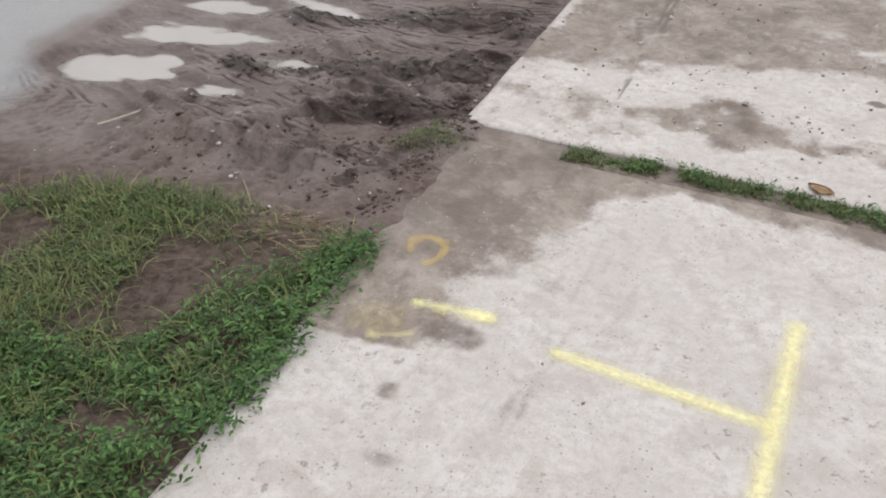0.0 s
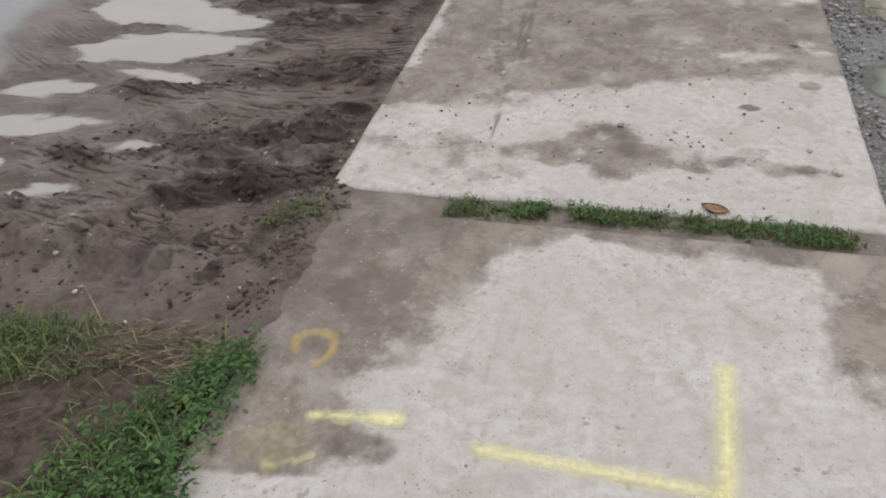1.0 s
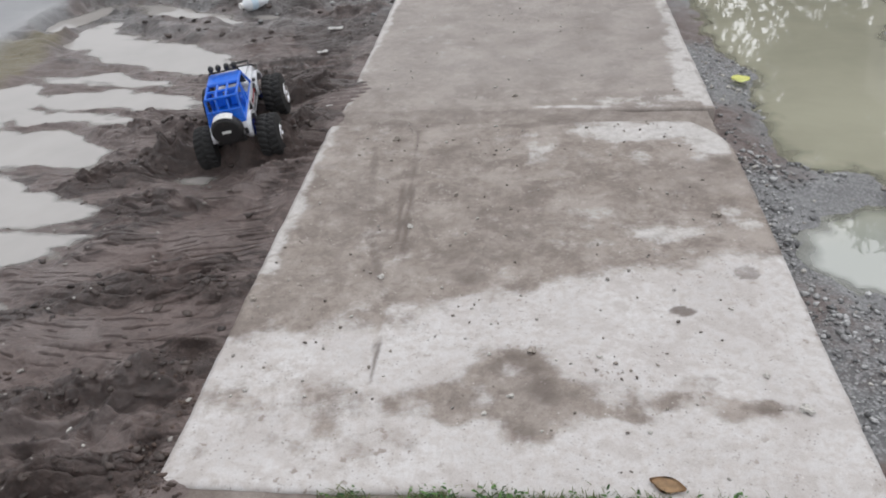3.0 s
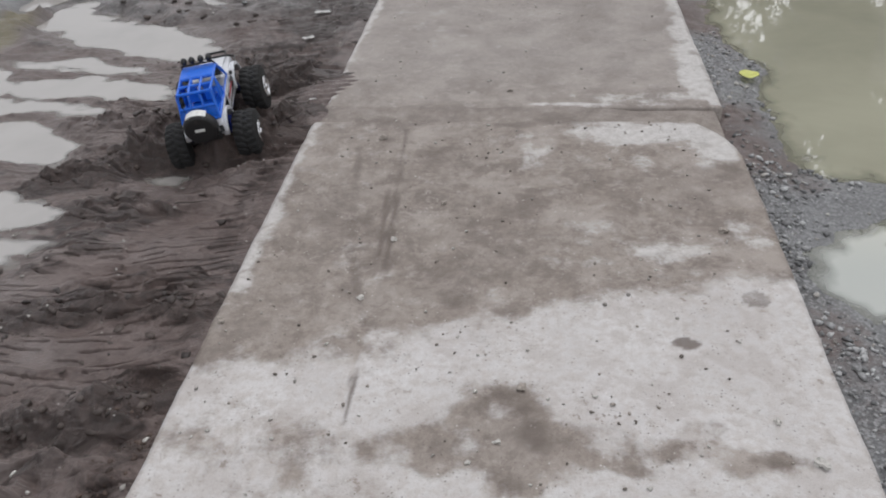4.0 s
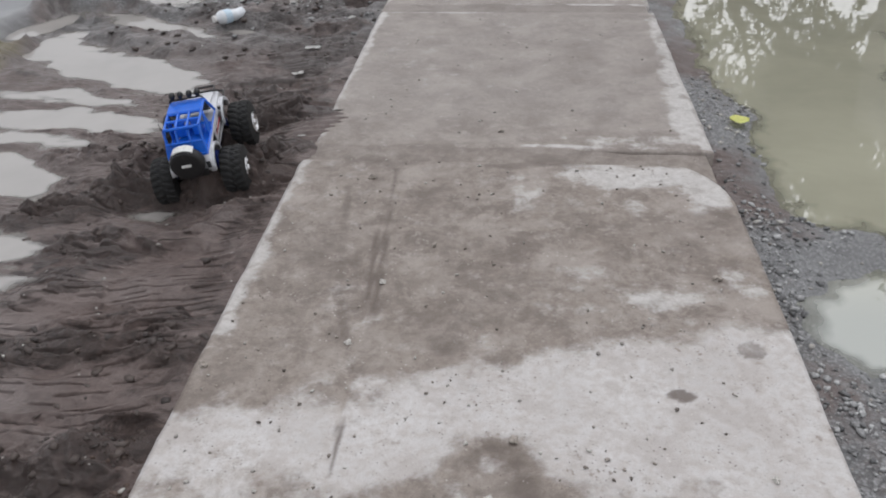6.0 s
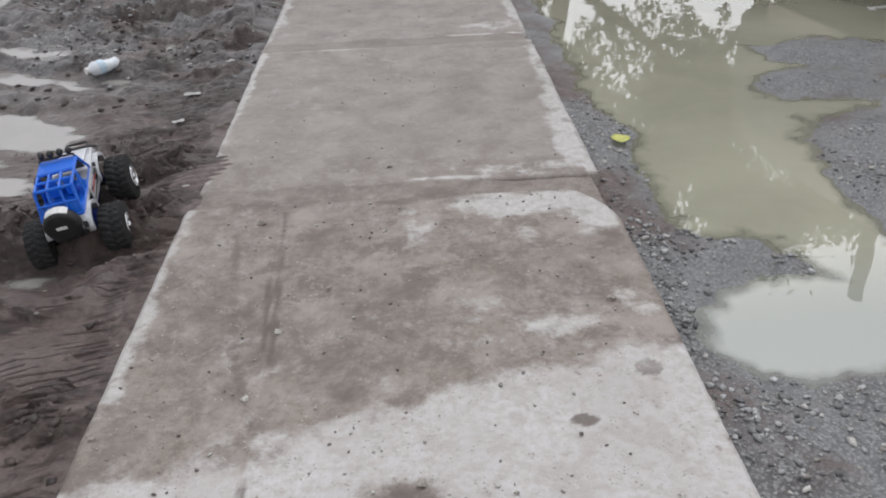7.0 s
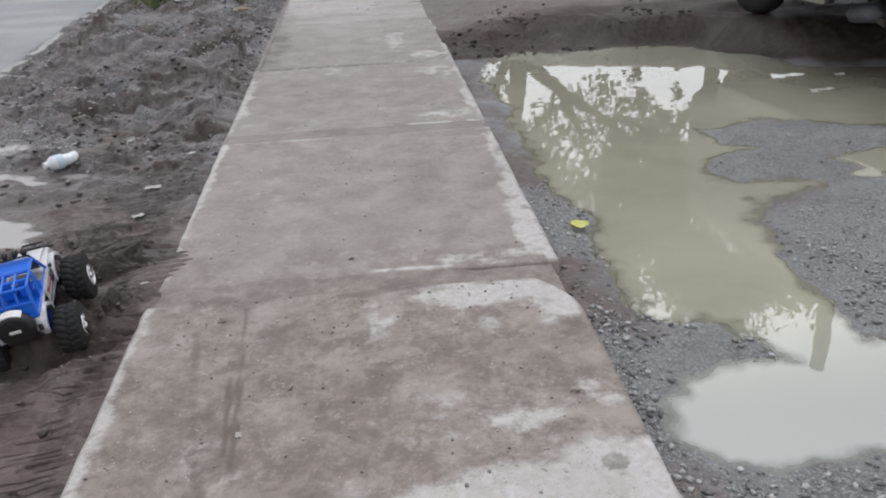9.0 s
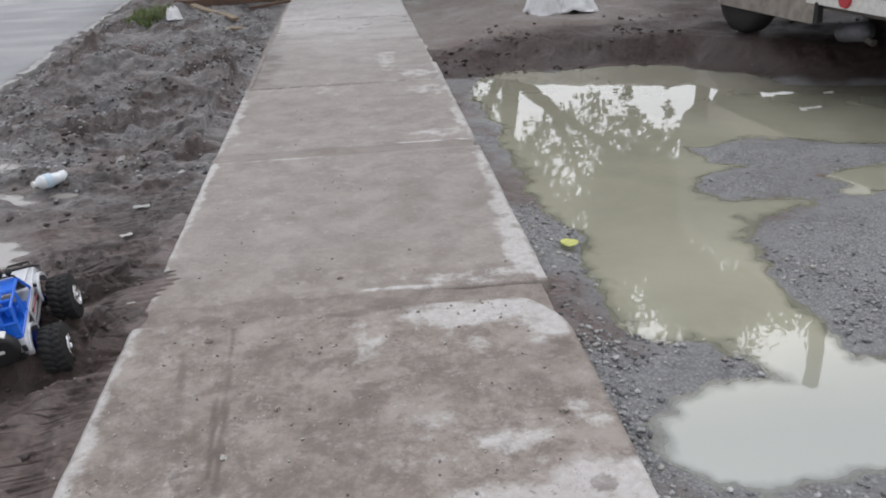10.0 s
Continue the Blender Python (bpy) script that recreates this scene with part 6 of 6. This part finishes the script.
def tree(m, limbs, clumps_at, seed, leaf=0.12, count=30000, trunk=0.19):
    """limbs: polylines from the trunk, each (radius, points); clumps_at: (x, y, z, radius, share) of leaf clumps."""
    t = thing("tree", "leafy roadside tree with a forked grey trunk", "tree", m)
    r = np.random.default_rng(seed)
    bm = bmesh.new()
    for thick, line in limbs:
        for k, (a, b) in enumerate(zip(line, line[1:])):
            n = len(line) - 1
            rod(bm, a, b, thick * (1 - 0.75 * k / n), thick * (1 - 0.75 * (k + 1) / n), 10)
    boxes = np.array(clumps_at, dtype=float)
    share = boxes[:, 4] / boxes[:, 4].sum()
    part("trunk", bm, BARK, t, "forked grey trunk and limbs", True)
    bm = bmesh.new()
    for x, y, z, rad, w in clumps_at:
        for q in range(5):
            d = Vector(r.normal(0, 1, 3)).normalized() * rad
            rod(bm, (x, y, z - 0.2), (x + d.x, y + d.y, z + d.z), 0.016, 0.004, 5)
    tagged(part("twigs", bm, BARK, t), kind="stuff")
    n = count
    own = r.choice(len(boxes), n, p=share)
    # Leaves gather on sprays inside each clump, so that the outline stays uneven and open.
    sprays = r.normal(0, 0.55, (len(boxes), 26, 3)) * boxes[:, None, 3:4] * np.array([1.0, 1.0, 0.8]) + boxes[:, None, :3]
    at = sprays[own, r.integers(0, 26, n)] + r.normal(0, 1, (n, 3)) * (0.24 * boxes[own, 3:4])
    a, b = r.random(n) * 2 * np.pi, r.normal(0, 0.6, n)
    u = np.stack([np.cos(a) * np.cos(b), np.sin(a) * np.cos(b), np.sin(b)], 1)
    v = np.cross(u, r.normal(0, 1, (n, 3)))
    v = v / np.linalg.norm(v, axis=1, keepdims=True)
    s = leaf * (0.5 + 0.8 * r.random((n, 1)))
    quad = np.stack([at - u * s * 0.5, at + v * s * 0.28, at + u * s * 0.6, at - v * s * 0.28], 1)
    faces = [(4 * i, 4 * i + 1, 4 * i + 2, 4 * i + 3) for i in range(n)]
    crown = new("crown", mesh_of("crown", quad.reshape(-1, 3), faces, CROWN))
    crown.parent = t
    return t


crown_rng = np.random.default_rng(77)


def crown_clumps(x0, x1, z0, z1, n, size, weight):
    """Clumps spread through a flattened dome."""
    out = []
    while len(out) < n:
        x, y, z = x0 + (x1 - x0) * crown_rng.random(), 2.4 * (crown_rng.random() - 0.5), z0 + (z1 - z0) * crown_rng.random()
        if ((x - (x0 + x1) / 2) / (0.5 * (x1 - x0))) ** 2 + ((z - z0) / (z1 - z0)) ** 2 < 1.05:
            out.append((x, y, z, size * (0.7 + 0.6 * crown_rng.random()), weight))
    return out


tree(pose(2.60, 13.0, 0.0), [
    (0.23, [(0, 0, -0.1), (-0.04, 0, 0.9), (0.0, 0, 1.8), (-0.1, 0.1, 3.2), (0.2, 0, 4.6)]), (0.13, [(0.02, 0, 1.5), (0.7, 0, 2.1), (1.5, 0.1, 2.7), (2.4, 0, 3.5)]), (0.08, [(0.7, 0, 2.1), (1.1, 0.2, 2.9), (1.4, 0, 4.0)]),
    (0.10, [(-0.02, 0, 1.2), (-0.35, 0, 1.9), (-0.6, 0.1, 2.9), (-0.9, 0, 4.0)]), (0.05, [(1.5, 0.1, 2.7), (2.0, 0, 2.75), (2.5, 0, 2.6)])],
    crown_clumps(-4.4, -0.6, 1.9, 5.8, 30, 0.62, 1.0) + crown_clumps(-1.4, 2.9, 3.2, 6.5, 44, 0.58, 1.0) + [(0.55, 0, 2.55, 0.34, 0.25), (1.05, 0, 2.35, 0.30, 0.22), (1.45, 0.1, 2.15, 0.24, 0.14), (1.75, 0, 2.50, 0.34, 0.3), (2.15, 0, 2.45, 0.28, 0.2), (2.55, 0, 2.75, 0.30, 0.25), (1.2, 0, 2.85, 0.4, 0.4), (2.3, 0, 3.0, 0.4, 0.4), (0.2, 0, 2.9, 0.35, 0.3), (2.72, 0, 2.30, 0.12, 0.05), (-0.5, 0, 2.6, 0.3, 0.2), (1.95, 0, 1.95, 0.14, 0.06)],
    3, 0.115, 52000)
tree(pose(6.1, 13.6, 0.0), [
    (0.20, [(0, 0, -0.1), (0.1, 0, 1.6), (0.0, 0, 3.2), (0.2, 0, 5.0)]), (0.10, [(0.05, 0, 2.2), (0.8, 0, 3.2), (1.4, 0.1, 4.4)]), (0.10, [(0.05, 0, 2.4), (-0.8, 0, 3.5), (-1.4, 0.1, 4.6)])],
    crown_clumps(-1.3, 2.9, 3.9, 7.0, 44, 0.58, 1.0), 5, 0.12, 34000)


def utility_pole(m):
    u = thing("utility_pole", "tall grey weathered wooden utility pole", "utility pole", m)
    bm = bmesh.new()
    rod(bm, (0, 0, -0.3), (0, 0, 8.1), 0.17, 0.145, 18)
    part("post", bm, BARK, u, "", True)
    bm = bmesh.new()
    lathe(bm, [(0.155, 8.08), (0.155, 8.12), (0.10, 8.16), (0.0, 8.17)], 18)
    part("cap", bm, STEEL, u, "dull metal pole cap", True)
    return u


utility_pole(pose(8.68, 13.0, 0.0))
